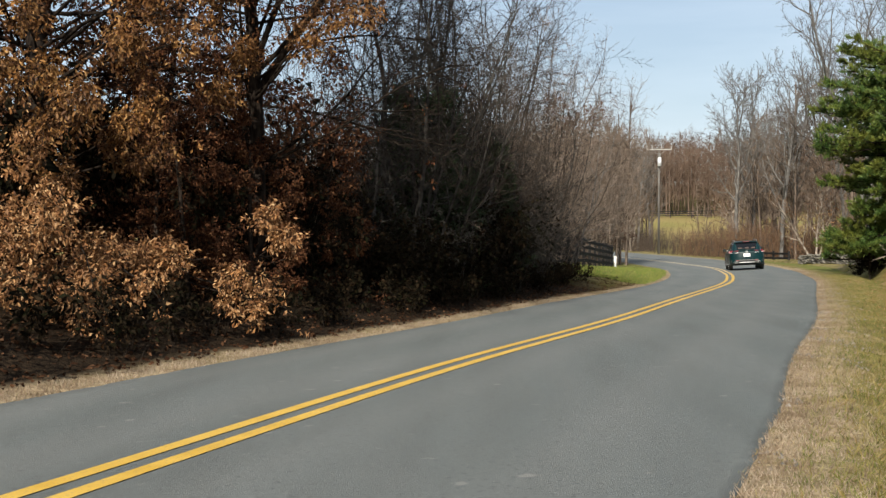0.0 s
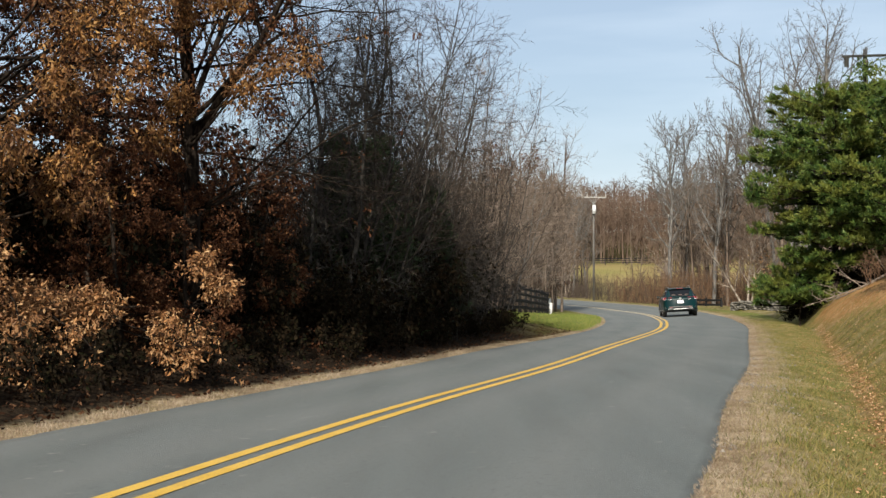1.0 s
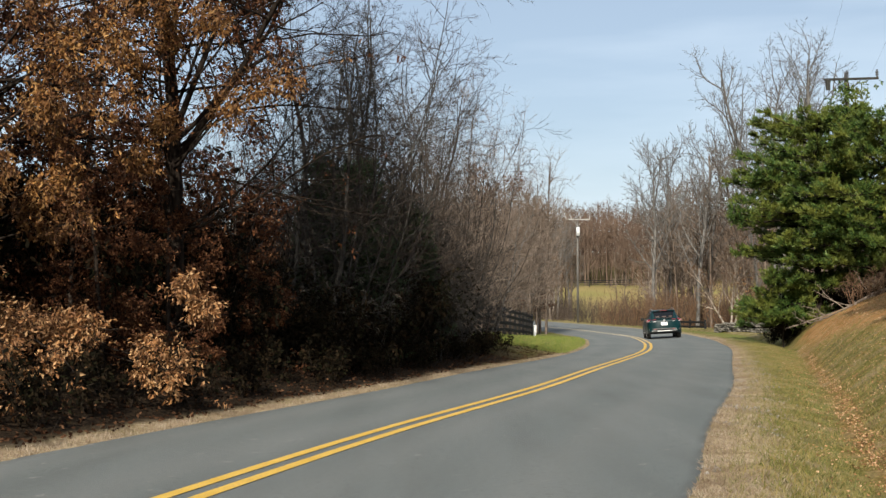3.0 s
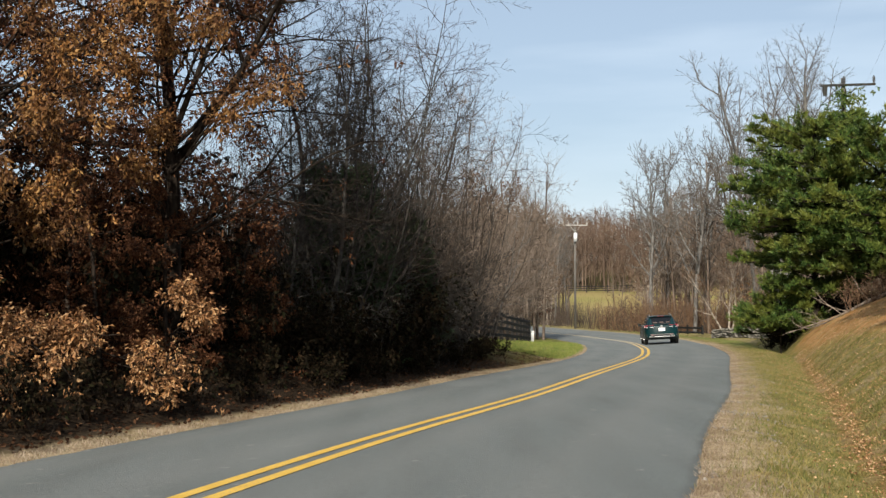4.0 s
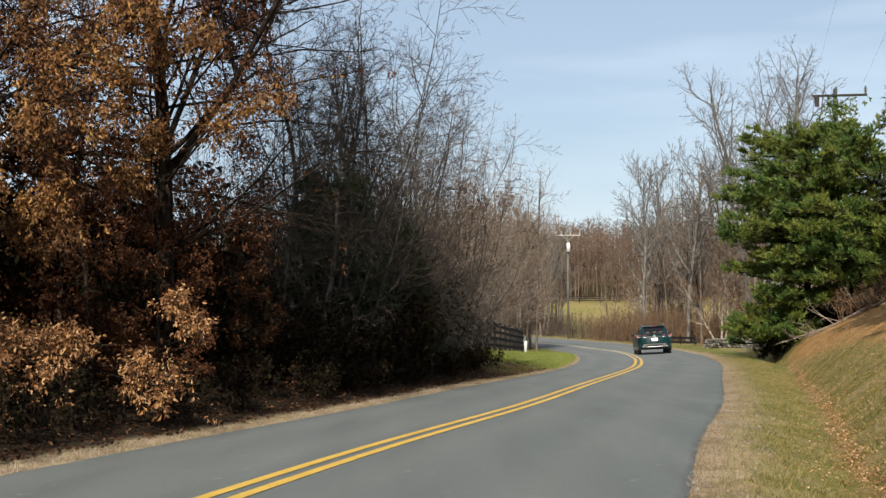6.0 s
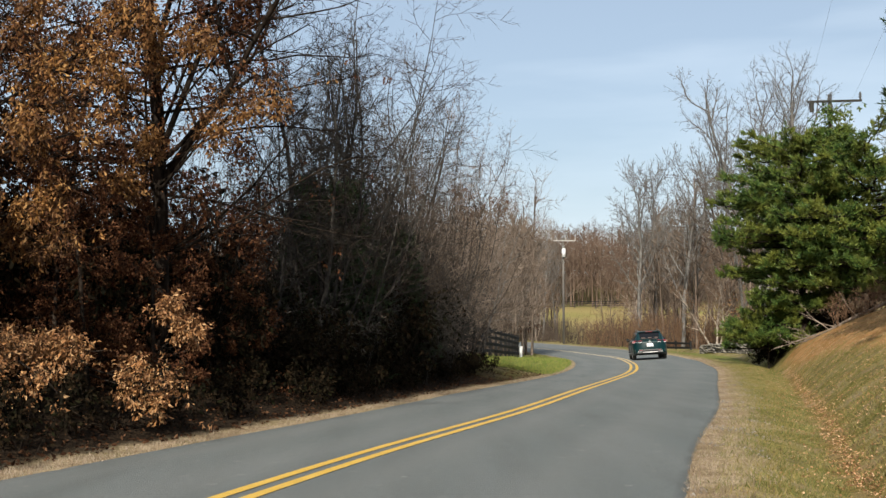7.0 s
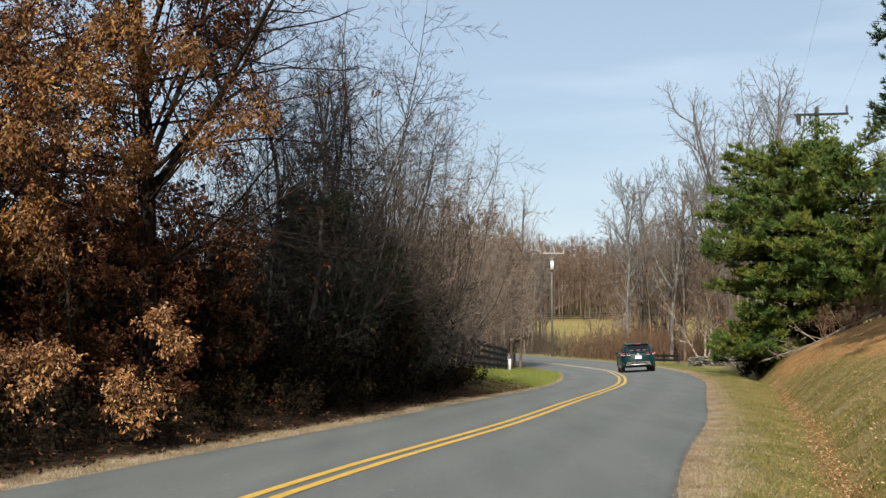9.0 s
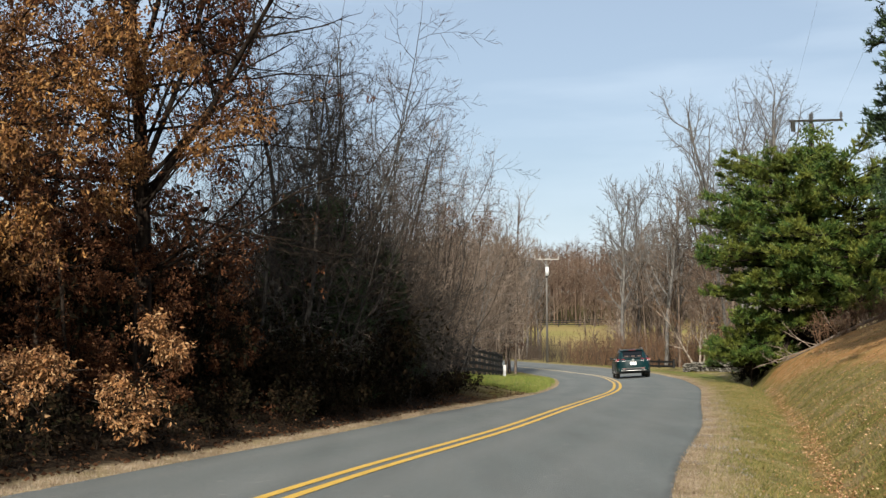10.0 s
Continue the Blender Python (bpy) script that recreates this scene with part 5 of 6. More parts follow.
        side = [(0.845 * s, -2.17, 0.88), (0.872 * s, -2.02, 0.89), (0.868 * s, -2.0, 0.95), (0.845 * s, -2.14, 0.97)]
        part("lamp_side", slab(side, 0.022, [(s, 0, 0)] * 4), M_LAMP_RED, lamp)
        part("badge", box_bm((0.15, 0.008, 0.026), (0.50 * s, -2.297 + 0.02, 0.825), 0.003), M_SILVER, body, "small bright badge")
        part("reflector", grid_panel(lambda u, v, s=s: tuple(Vector(rear_point(u * s, v)) + Vector((0, -0.028, 0))), spread(0.40, 0.70, 7), [0.478, 0.492, 0.506], (0, -1, 0), 0.012), M_LAMP_RED, body, "red bumper reflector")
        pipe = bmesh.new()
        for r, ln, yy in ((0.044, 0.10, -2.30), (0.036, 0.102, -2.302)):
            bmesh.ops.create_cone(pipe, cap_ends=True, segments=18, radius1=r, radius2=r, depth=ln, matrix=Matrix.Translation((0.585 * s, yy, 0.405)) @ Matrix.Rotation(radians(90), 4, "X"))
        pp = part("exhaust_tip", pipe, M_SILVER, body, "bright exhaust tip")
        hole = bmesh.new()
        bmesh.ops.create_cone(hole, cap_ends=True, segments=18, radius1=0.034, radius2=0.034, depth=0.012, matrix=Matrix.Translation((0.585 * s, -2.352, 0.405)) @ Matrix.Rotation(radians(90), 4, "X"))
        part("bore", hole, M_CABIN, pp)
    # tailgate details
    part("plate_recess", grid_panel(lambda u, v: tuple(Vector(rear_point(u, v)) + Vector((0, 0.004, 0))), spread(-0.36, 0.36, 9), spread(0.665, 0.842, 4), (0, -1, 0), 0.004), M_PAINT, body, "recess for the plate")
    plate = part("number_plate", box_bm((0.325, 0.012, 0.16), (0, -2.322, 0.755), 0.005), M_PLATE, body, "white rear plate")
    part("plate_bar", box_bm((0.22, 0.004, 0.05), (0, -2.330, 0.752), 0.001), M_PLATE_BAR, plate, "faint grey bar")
    disc = bmesh.new()
    bmesh.ops.create_cone(disc, cap_ends=True, segments=28, radius1=0.068, radius2=0.062, depth=0.02, matrix=Matrix.Translation((0, -2.298, 0.918)) @ Matrix.Rotation(radians(100), 4, "X"))
    part("emblem", disc, M_SILVER, body, "round bright emblem")
    part("tailgate_seam", grid_panel(lambda u, v: tuple(Vector(rear_point(u, v)) + Vector((0, -0.001, 0))), spread(-0.60, 0.60, 13), [0.846, 0.851, 0.856], (0, -1, 0), 0.003), M_CABIN, body)
    part("bumper_seam", grid_panel(lambda u, v: tuple(Vector(rear_point(u, v)) + Vector((0, -0.001, 0))), spread(-0.66, 0.66, 13), [0.612, 0.616, 0.620], (0, -1, 0), 0.003), M_CABIN, body)
    # lower bumper
    low = part("lower_bumper", grid_panel(lambda u, v: tuple(Vector(rear_point(u, v)) + Vector((0, -0.014, 0))), spread(-0.78, 0.78, 21), spread(0.33, 0.525, 6), (0, -1, 0), 0.02), M_CLAD, body, "dark grey plastic lower bumper", True)
    part("bumper_trim", grid_panel(lambda u, v: tuple(Vector(rear_point(u, v)) + Vector((0, -0.034, 0))), spread(-0.70, 0.70, 17), [0.508, 0.518, 0.528], (0, -1, 0), 0.012), M_GREY_TRIM, low)
    for s in (1, -1):
        part("trim_side", grid_panel(lambda u, v, s=s: tuple(Vector(rear_point(u * s, v)) + Vector((0, -0.034, 0))), spread(0.44, 0.74, 7), spread(0.36, 0.478, 4), (0, -1, 0), 0.008), M_GREY_TRIM, low, "satin grey surround")
    part("skid_plate", grid_panel(lambda u, v: tuple(Vector(rear_point(u, v)) + Vector((0, -0.036, 0))), spread(-0.40, 0.40, 13), spread(0.375, 0.412, 3), (0, -1, 0.2), 0.03), M_SILVER, low, "bright silver skid plate", True)
    part("bumper_slot", grid_panel(lambda u, v: tuple(Vector(rear_point(u, v)) + Vector((0, -0.034, 0))), spread(-0.36, 0.36, 9), spread(0.432, 0.478, 3), (0, -1, 0), 0.003), M_CABIN, low)
    # sills, wheel arches, doors
    for s in (1, -1):
        part("sill", box_bm((0.06, 1.86, 0.10), (0.865 * s, 0.095, 0.275), 0.02), M_CLAD, body, "dark plastic sill")
        part("sill_trim", box_bm((0.012, 1.8, 0.02), (0.9 * s, 0.095, 0.315), 0.004), M_SILVER, body)
        for a in AXLES:
            ring = []
            for k in range(25):
                t = radians(-14 + 208 * k / 24)
                sec = []
                for r, o in ((0.372, -0.05), (0.372, 0.010), (0.395, 0.016), (0.425, 0.006), (0.425, -0.05)):
                    sec.append(((0.885 + o) * s, a + r * math.cos(t), 0.325 + r * math.sin(t)))
                ring.append(sec)
            part("wheel_arch", loft(ring), M_CLAD, body, "dark plastic arch cladding", True)
        for y0, y1 in ((-1.02, -0.40), (-0.40, 0.62)):
            for yy in (y0, y1):
                part("door_seam", box_bm((0.006, 0.008, 0.58), (0.899 * s, yy, 0.64), 0.0), M_CABIN, body)
            part("door_handle", box_bm((0.035, 0.17, 0.03), (0.895 * s, y0 + 0.16, 0.84), 0.012), M_PAINT, body, "body-coloured door handle")
        # mirror
        mir = box_bm((0.17, 0.12, 0.14), (0.945 * s, 0.78, 1.03), 0.045)
        box_bm((0.10, 0.05, 0.04), (0.86 * s, 0.80, 0.985), 0.012, mir)
        mirror = part("door_mirror", mir, M_PAINT, body, "dark door mirror", True)
        part("mirror_glass", box_bm((0.13, 0.008, 0.10), (0.945 * s, 0.717, 1.03), 0.002), M_MIRROR_DARK, mirror)
        # roof rail
        rail = [[(0.545 * s + 0.018 * math.cos(k) , y, roof_z(y) + h + 0.018 * math.sin(k)) for k in (0, 1.05, 2.1, 3.14, 4.19, 5.24)]
                for y, h in ((-1.88, -0.01), (-1.8, 0.03), (-1.6, 0.055), (-0.8, 0.06), (0.0, 0.055), (0.2, 0.03), (0.28, -0.01))]
        part("roof_rail", loft(rail), M_GREY_TRIM, cab, "satin roof rail", True)
    fin = loft([[(w, -1.62 + y0, 1.46), (-w, -1.62 + y0, 1.46), (-w * 0.3, -1.62 + y1, h), (w * 0.3, -1.62 + y1, h)] for w, y0, y1, h in
                ((0.01, 0, 0, 1.47), (0.03, 0.05, 0.03, 1.53), (0.03, 0.12, 0.10, 1.50), (0.01, 0.18, 0.18, 1.47))])
    part("roof_antenna", fin, M_PAINT, cab)
    part("underbody", box_bm((1.2, 4.0, 0.16), (0, 0, 0.32), 0.04), M_CABIN, c, "dark underbody")
    # front lamps and grille
    part("grille", box_bm((1.2, 0.03, 0.10), (0, 2.21, 0.62), 0.01), M_CABIN, body)
    for s in (1, -1):
        part("head_lamp", box_bm((0.34, 0.16, 0.11), (0.60 * s, 2.07, 0.70), 0.04), M_LAMP_WHITE, body, "clear headlamp")
    # wheels
    def wheel(x, y):
        s = 1 if x > 0 else -1
        prof = [(0.215, -0.095), (0.28, -0.108), (0.312, -0.10), (0.325, -0.075), (0.327, 0.0), (0.325, 0.075), (0.312, 0.10), (0.28, 0.108), (0.215, 0.095)]
        ring = []
        for k in range(33):
            t = 2 * math.pi * k / 32
            ring.append([(x + o, y + r * math.cos(t), 0.325 + r * math.sin(t)) for r, o in prof])
        bm = bmesh.new()
        vs = [[bm.verts.new(p) for p in rg] for rg in ring[:-1]]
        for k in range(32):
            for j in range(len(prof) - 1):
                bm.faces.new((vs[k][j], vs[k][j + 1], vs[(k + 1) % 32][j + 1], vs[(k + 1) % 32][j]))
        bmesh.ops.recalc_face_normals(bm, faces=bm.faces)
        hub = new("wheel")
        hub.parent = c
        part("tyre", bm, M_TYRE, hub, "dusty black tyre", True)
        rim = bmesh.new()
        rot = Matrix.Translation((x + 0.02 * s, y, 0.325)) @ Matrix.Rotation(radians(90), 4, "Y")
        bmesh.ops.create_cone(rim, cap_ends=False, segments=32, radius1=0.222, radius2=0.222, depth=0.16, matrix=rot)
        bmesh.ops.create_cone(rim, cap_ends=True, segments=16, radius1=0.05, radius2=0.05, depth=0.03, matrix=Matrix.Translation((x + 0.075 * s, y, 0.325)) @ Matrix.Rotation(radians(90), 4, "Y"))
        for k in range(10):
            t = 2 * math.pi * k / 10
            turn = Matrix.Rotation(t, 4, "X")
            box_bm((0.025, 0.036, 0.19), Vector((x + 0.075 * s, y, 0.325)) + turn @ Vector((0, 0, 0.125)), 0.006, rim, turn)
        part("rim", rim, M_RIM, hub, "grey alloy rim with ten spokes")
        disc = bmesh.new()
        bmesh.ops.create_cone(disc, cap_ends=True, segments=24, radius1=0.15, radius2=0.15, depth=0.02, matrix=Matrix.Translation((x, y, 0.325)) @ Matrix.Rotation(radians(90), 4, "Y"))
        part("brake_disc", disc, M_CLAD, hub)
    for a in AXLES:
        for s in (1, -1):
            wheel(0.775 * s, a)
    return c


car = build_car()
CAR_I = int(np.argmin(np.abs(ROAD[:, 1] - 64.5)))
car_xy = ROAD[CAR_I] + R_NOR[CAR_I] * 1.2
car.matrix_world = (Matrix.Translation((car_xy[0], car_xy[1], R_Z[CAR_I] + R_BANK[CAR_I] * 1.2 + 0.004))
                    @ Matrix.Rotation(-math.atan2(R_TAN[CAR_I, 0], R_TAN[CAR_I, 1]), 4, "Z") @ Matrix.Rotation(-math.atan(R_BANK[CAR_I]), 4, "Y"))
# ================= fences, poles, wall, post =================
M_POLE = two_tone("weathered_pole_wood", (0.060, 0.056, 0.050), (0.135, 0.125, 0.112), 6, 0.9, 0.15, 20, 0.5, (1, 1, 0.1))
M_ARM = two_tone("pale_crossarm_wood", (0.30, 0.29, 0.27), (0.42, 0.41, 0.385), 6, 0.85, 0.15)
M_ARM_DARK = two_tone("dark_crossarm_wood", (0.018, 0.018, 0.016), (0.045, 0.043, 0.038), 6, 0.85, 0.15)
M_CAN = two_tone("light_grey_transformer_paint", (0.46, 0.47, 0.48), (0.58, 0.59, 0.60), 5, 0.45, 0.4)
M_CERAMIC = two_tone("grey_ceramic", (0.03, 0.03, 0.03), (0.09, 0.09, 0.09), 20, 0.3, 0.5)
M_WIRE = two_tone("grey_cable", (0.16, 0.16, 0.165), (0.26, 0.26, 0.27), 3, 0.5, 0.4)
M_STONE = two_tone("grey_field_stone", (0.075, 0.069, 0.059), (0.18, 0.166, 0.14), 4, 0.9, 0.15, 20, 0.6)


def board_fence(points, height, rails, label, group, bay=2.4, sink=0.0):
    """A board fence on posts along the points."""
    f = thing("board_fence", label, "fence", group)
    line = smooth_line(np.array(points, float), 0.2)
    run = np.concatenate([[0], np.cumsum(np.linalg.norm(np.diff(line, axis=0), axis=1))])
    n = max(2, int(round(run[-1] / bay)) + 1)
    posts = []
    for k in range(n):
        s = run[-1] * k / (n - 1)
        x, y = np.interp(s, run, line[:, 0]), np.interp(s, run, line[:, 1])
        z = gz(x, y) - sink
        posts.append(Vector((x, y, z)))
        part("post", box_bm((0.14, 0.14, height + 0.35), (x, y, z + height / 2 - 0.1), 0.012), M_BLACK_BOARD, f)
    for a, b in zip(posts, posts[1:]):
        d = b - a
        turn = Matrix.Rotation(math.atan2(d.y, d.x), 4, "Z") @ Matrix.Rotation(-math.atan2(d.z, Vector((d.x, d.y)).length), 4, "Y")
        off = Vector((-d.y, d.x, 0)).normalized() * 0.088
        for h in rails:
            part("rail", box_bm((d.length + 0.1, 0.028, 0.15), (a + b) / 2 + off + Vector((0, 0, h)), 0.006, None, turn), M_BLACK_BOARD, f)
    return f


board_fence([(3.6, 75.0), (2.6, 66.5), (1.1, 56.5), (-1.2, 45), (-3.6, 36)], 1.35, (0.30, 0.62, 0.94, 1.24), "black painted four-board fence beside the road", "black board fences")
board_fence([(16.7, 87.5), (15.2, 92), (14.3, 97), (14.2, 100)], 1.0, (0.25, 0.55, 0.88), "dark board fence below the outside of the bend", "black board fences", 2.2, 0.42)
board_fence([(-18.0, 25.0), (-12.0, 27.0), (-7.0, 30.5), (-4.2, 35)], 1.35, (0.35, 0.75, 1.25), "dark board fence behind the roadside oaks", "black board fences")
board_fence([(6, 228), (14, 226), (24, 226), (33, 229)], 1.3, (0.4, 0.8, 1.2), "far board fence across the top of the field", "black board fences", 4.0)

post_x, post_y = 3.74, 74.0
post = thing("marker_post", "short white painted marker post by the fence", "post")
part("post", box_bm((0.17, 0.08, 0.92), (0, 0, 0.27), 0.025), M_WHITE_POST, post)
part("band", box_bm((0.174, 0.084, 0.06), (0, 0, 0.62), 0.004), M_CAN, post)
post.matrix_world = pose(post_x, post_y, gz(post_x, post_y), 0, 3, -8)


def utility_pole(x, y, height, arm, arm_mat, turn, label, can=True, tops=(-0.48, -0.27, 0.1, 0.48), shift=0.0):
    p = thing("utility_pole", label, "utility pole", "utility poles")
    part("pole", rod_bm((0, 0, -0.5), (0, 0, height), 0.14, 0.095, 14), M_POLE, p, "", True)
    cross = part("crossarm", box_bm((arm, 0.09, 0.105), (shift, -0.15, height - 0.35), 0.012), arm_mat, p)
    for s in (1, -1):
        part("brace", rod_bm((0.62 * s, -0.18, height - 0.4), (0, -0.16, height - 1.05), 0.018, 0.018, 6), arm_mat, p)
    for fx in tops:
        ins = rod_bm((arm * fx + shift, -0.15, height - 0.30), (arm * fx + shift, -0.15, height + 0.06), 0.05, 0.035, 10)
        for lift in (-0.16, -0.05):
            bmesh.ops.create_cone(ins, cap_ends=True, segments=10, radius1=0.085, radius2=0.06, depth=0.06, matrix=Matrix.Translation((arm * fx + shift, -0.15, height + lift)))
        part("insulator", ins, M_CERAMIC if arm_mat == M_ARM_DARK else arm_mat, cross)
    if can:
        t = rod_bm((0, -0.36, height - 2.15), (0, -0.36, height - 1.25), 0.2, 0.2, 18)
        bmesh.ops.create_cone(t, cap_ends=True, segments=18, radius1=0.22, radius2=0.16, depth=0.07, matrix=Matrix.Translation((0, -0.36, height - 1.22)))
        tank = part("transformer", t, M_CAN, p, "light grey transformer can", True)
        for s in (1, -1):
            part("bushing", rod_bm((0.1 * s, -0.36, height - 1.2), (0.13 * s, -0.36, height - 0.95), 0.035, 0.02, 8), M_CERAMIC, tank)
        part("bracket", box_bm((0.1, 0.3, 0.5), (0, -0.14, height - 1.7), 0.01), M_ARM_DARK, tank)
    else:
        for fx in (-0.44, -0.40):
            part("cutout", rod_bm((arm * fx + shift, -0.2, height - 0.85), (arm * fx + shift, -0.2, height - 0.42), 0.05, 0.065, 8), M_ARM_DARK, p)
    p.matrix_world = pose(x, y, gz(x, y), 0, 0, turn)


utility_pole(11.3, 131, 11.55, 2.7, M_ARM, 4, "wooden utility pole with grey transformer at the bend")
utility_pole(17.2, 55.5, 12.2, 2.45, M_ARM_DARK, -8, "tall wooden utility pole behind the pines", False, (-0.07, 0.47), 0.18)
rs = np.random.RandomState(77)
vine_p = np.stack([rs.normal(0.15, 0.45, 90), rs.normal(-0.1, 0.3, 90), 8.9 + 2.8 * rs.uniform(0, 1, 90) ** 0.8], axis=1)
vine = thing("climbing_vine", "green vine climbing the wooden utility pole", "vine")
stem = [(0.12 * math.cos(k * 0.9), 0.12 * math.sin(k * 0.9) - 0.03, k * 0.9) for k in range(14)]
v, f = tubes(stem[:-1], stem[1:], np.full(13, 0.03), np.full(13, 0.025), 5)
sub("stem", mesh_of("stem", v, [f], M_BARK_BROWN, True), vine)
v, f = leaf_clumps(rs, vine_p, 18, 0.26, 0.17)
sub("foliage", mesh_of("foliage", v, [f], M_NEEDLE), vine)
vine.matrix_world = pose(17.2, 55.5, gz(17.2, 55.5))
utility_pole(31.5, 205, 10.0, 2.6, M_ARM, 10, "far wooden utility pole on the field edge", False)


def cable(a, b, sag, r, label):
    a, b = Vector(a), Vector(b)
    n = 28
    pts = []
    for i in range(n + 1):
        t = i / n
        p = a.lerp(b, t)
        p.z -= sag * 4 * t * (1 - t)
        pts.append(p[:])
    p = np.array(pts)
    u, w = frames_for(np.gradient(p, axis=0))
    ang = np.arange(5) * 2 * np.pi / 5
    ring = p[:, None] + r * (u[:, None] * np.cos(ang)[None, :, None] + w[:, None] * np.sin(ang)[None, :, None])
    i = np.arange(n)[:, None] * 5
    k = np.arange(5)[None]
    q = (k + 1) % 5
    quads = np.stack([i + k, i + q, i + 5 + q, i + 5 + k], axis=2).reshape(-1, 4)
    t = thing("overhead_cable", label, "cable", "overhead cables")
    sub("strand", mesh_of("strand", ring.reshape(-1, 3), [quads], M_WIRE, True), t)


zb, za, zc = gz(17.2, 55.5) + 12.1, gz(11.3, 131) + 11.45, gz(31.5, 205) + 9.9
for k in (-1.1, 1.1):
    cable((17.2 + k, 55.4, zb), (11.3 + k, 130.9, za), 1.0, 0.003, "thin grey overhead power cable between the poles")
    cable((17.2 + k, 55.4, zb), (5.4 + k, 4.0, gz(5.4, 4) + 12.6), 0.5, 0.003, "thin grey overhead power cable over the bank")
    cable((11.3 + k, 130.9, za), (31.5 + k, 204.9, zc), 1.2, 0.004, "thin grey overhead power cable over the field")
utility_pole(5.4, 4.0, 12.7, 2.45, M_ARM_DARK, -3, "wooden utility pole on the bank", False)


def stone_wall(points, height, label):
    """A dry wall of separate field stones."""
    rs = np.random.RandomState(71)
    w = thing("stone_wall", label, "wall")
    line = smooth_line(np.array(points, float), 0.1)
    run = np.concatenate([[0], np.cumsum(np.linalg.norm(np.diff(line, axis=0), axis=1))])
    shapes = []
    for k in range(6):
        bm = bmesh.new()
        bmesh.ops.create_icosphere(bm, subdivisions=1, radius=0.5)
        for v in bm.verts:
            v.co *= rs.uniform(0.8, 1.15)
            v.co.x = max(-0.44, min(0.44, v.co.x))
            v.co.z = max(-0.40, min(0.40, v.co.z))
        me = bpy.data.meshes.new("stone")
        bm.to_mesh(me)
        bm.free()
        me.materials.append(M_STONE)
        shapes.append(me)
    rows = int(height / 0.145)
    for r in range(rows):
        s = rs.uniform(0, 0.3)
        while s < run[-1]:
            ln = rs.uniform(0.2, 0.46)
            x, y = np.interp(s, run, line[:, 0]), np.interp(s, run, line[:, 1])
            i = min(int(np.searchsorted(run, s)), len(line) - 2)
            d = line[i + 1] - line[i]
            st = new("stone", shapes[rs.randint(0, 6)])
            st.parent = w
            st.location = (x + rs.normal(0, 0.03), y + rs.normal(0, 0.03), gz(x, y) + 0.06 + r * 0.14 + rs.normal(0, 0.012))
            st.rotation_euler = (rs.normal(0, 0.12), rs.normal(0, 0.12), math.atan2(d[1], d[0]) + rs.normal(0, 0.12))
            st.scale = (ln * 1.15, rs.uniform(0.4, 0.6), rs.uniform(0.16, 0.24))
            s += ln
    return w


stone_wall([(15.1, 75.5), (15.4, 72.0), (16.0, 68.0), (16.4, 64.0)], 0.58, "low grey dry stone wall at the outside of the bend")

# ================= thickets and trees past the bend =================
def far_brush(seed, name, label, mat, areas, tall_m, stems_m2):
    """A thicket of bare stems too fine and far to count."""
    rs = np.random.RandomState(seed)
    p = np.concatenate([np.stack([rs.uniform(x0, x1, int((x1 - x0) * (y1 - y0) * stems_m2)), rs.uniform(y0, y1, int((x1 - x0) * (y1 - y0) * stems_m2))], axis=1) for x0, x1, y0, y1 in areas])
    _, e = road_coords(p[:, 0], p[:, 1])
    patch = np.array([noise.noise(Vector((x * 0.35, y * 0.22, seed))) for x, y in p])
    ok = (np.abs(e) > 5.4) & (patch > -0.25)
    p, patch = p[ok], patch[ok]
    n = len(p)
    base = np.concatenate([p, ground_z(p[:, 0], p[:, 1], False)[:, None] - 0.05], axis=1)
    h = tall_m * rs.uniform(0.4, 1.0, n) * (0.75 + 0.5 * patch)
    d = rs.normal(0, 0.22, (n, 3))
    d[:, 2] = 1
    top = base + d * h[:, None]
    lots = [tubes(base, top, np.full(n, 0.016), np.full(n, 0.008), 3)]
    k = 7
    i = np.repeat(np.arange(n), k)
    t = rs.uniform(0.2, 0.95, (n * k, 1))
    s0 = base[i] + (top - base)[i] * t
    d2 = d[i] * 0.6 + rs.normal(0, 0.5, (n * k, 3))
    lots.append(slivers(s0, s0 + d2 * (h[i] * rs.uniform(0.2, 0.45, n * k))[:, None], np.full(n * k, 0.024), rs))
    v, f = merged(*lots)
    return tagged(new(name, mesh_of(name, v, f, mat)), label, "thicket", kind="stuff")


far_brush(81, "russet_thicket", "russet brown thicket of bare stems past the bend", M_BARK_RED, [(12.2, 21, 94, 124), (17.2, 30, 78, 100)], 3.6, 5)
far_brush(82, "brown_thicket", "low brown tangle of bare stems beyond the road", M_BARK_BROWN, [(12, 16, 118, 140), (8.3, 13.5, 134, 168), (13, 22, 94, 124), (18.5, 36, 60, 96), (20, 50, 100, 150), (-12, 4, 88, 150), (-10, 12.5, 146, 190)], 3.4, 2.6)

pale = bare_tree(84, 6.5, 0.09, M_BARK_PALE, "small pale-barked tree with crooked white stems", twig_w=0.02, extra=2, twig_mat=M_BARK_RED,
                 roots=[((0, 0, -0.2), (-0.5, 0, 1), 4.6, 0.08), ((0.1, 0, -0.2), (0.1, 0.2, 1), 5.6, 0.08), ((0.2, 0.1, -0.2), (0.35, 0, 1), 5.0, 0.07)])
put(pale, 16.3, 77.5)
again(pale, 9.4, 150, 40, 1.5)
again(pale, 22.0, 150, 250, 1.7)
rs = np.random.RandomState(85)
spots = np.stack([rs.normal(1.5, 0.6, 46), rs.normal(-0.2, 0.5, 46), rs.uniform(1.0, 4.0, 46)], axis=1)
v, f = leaf_clumps(rs, spots, 9, 0.3, 0.13)
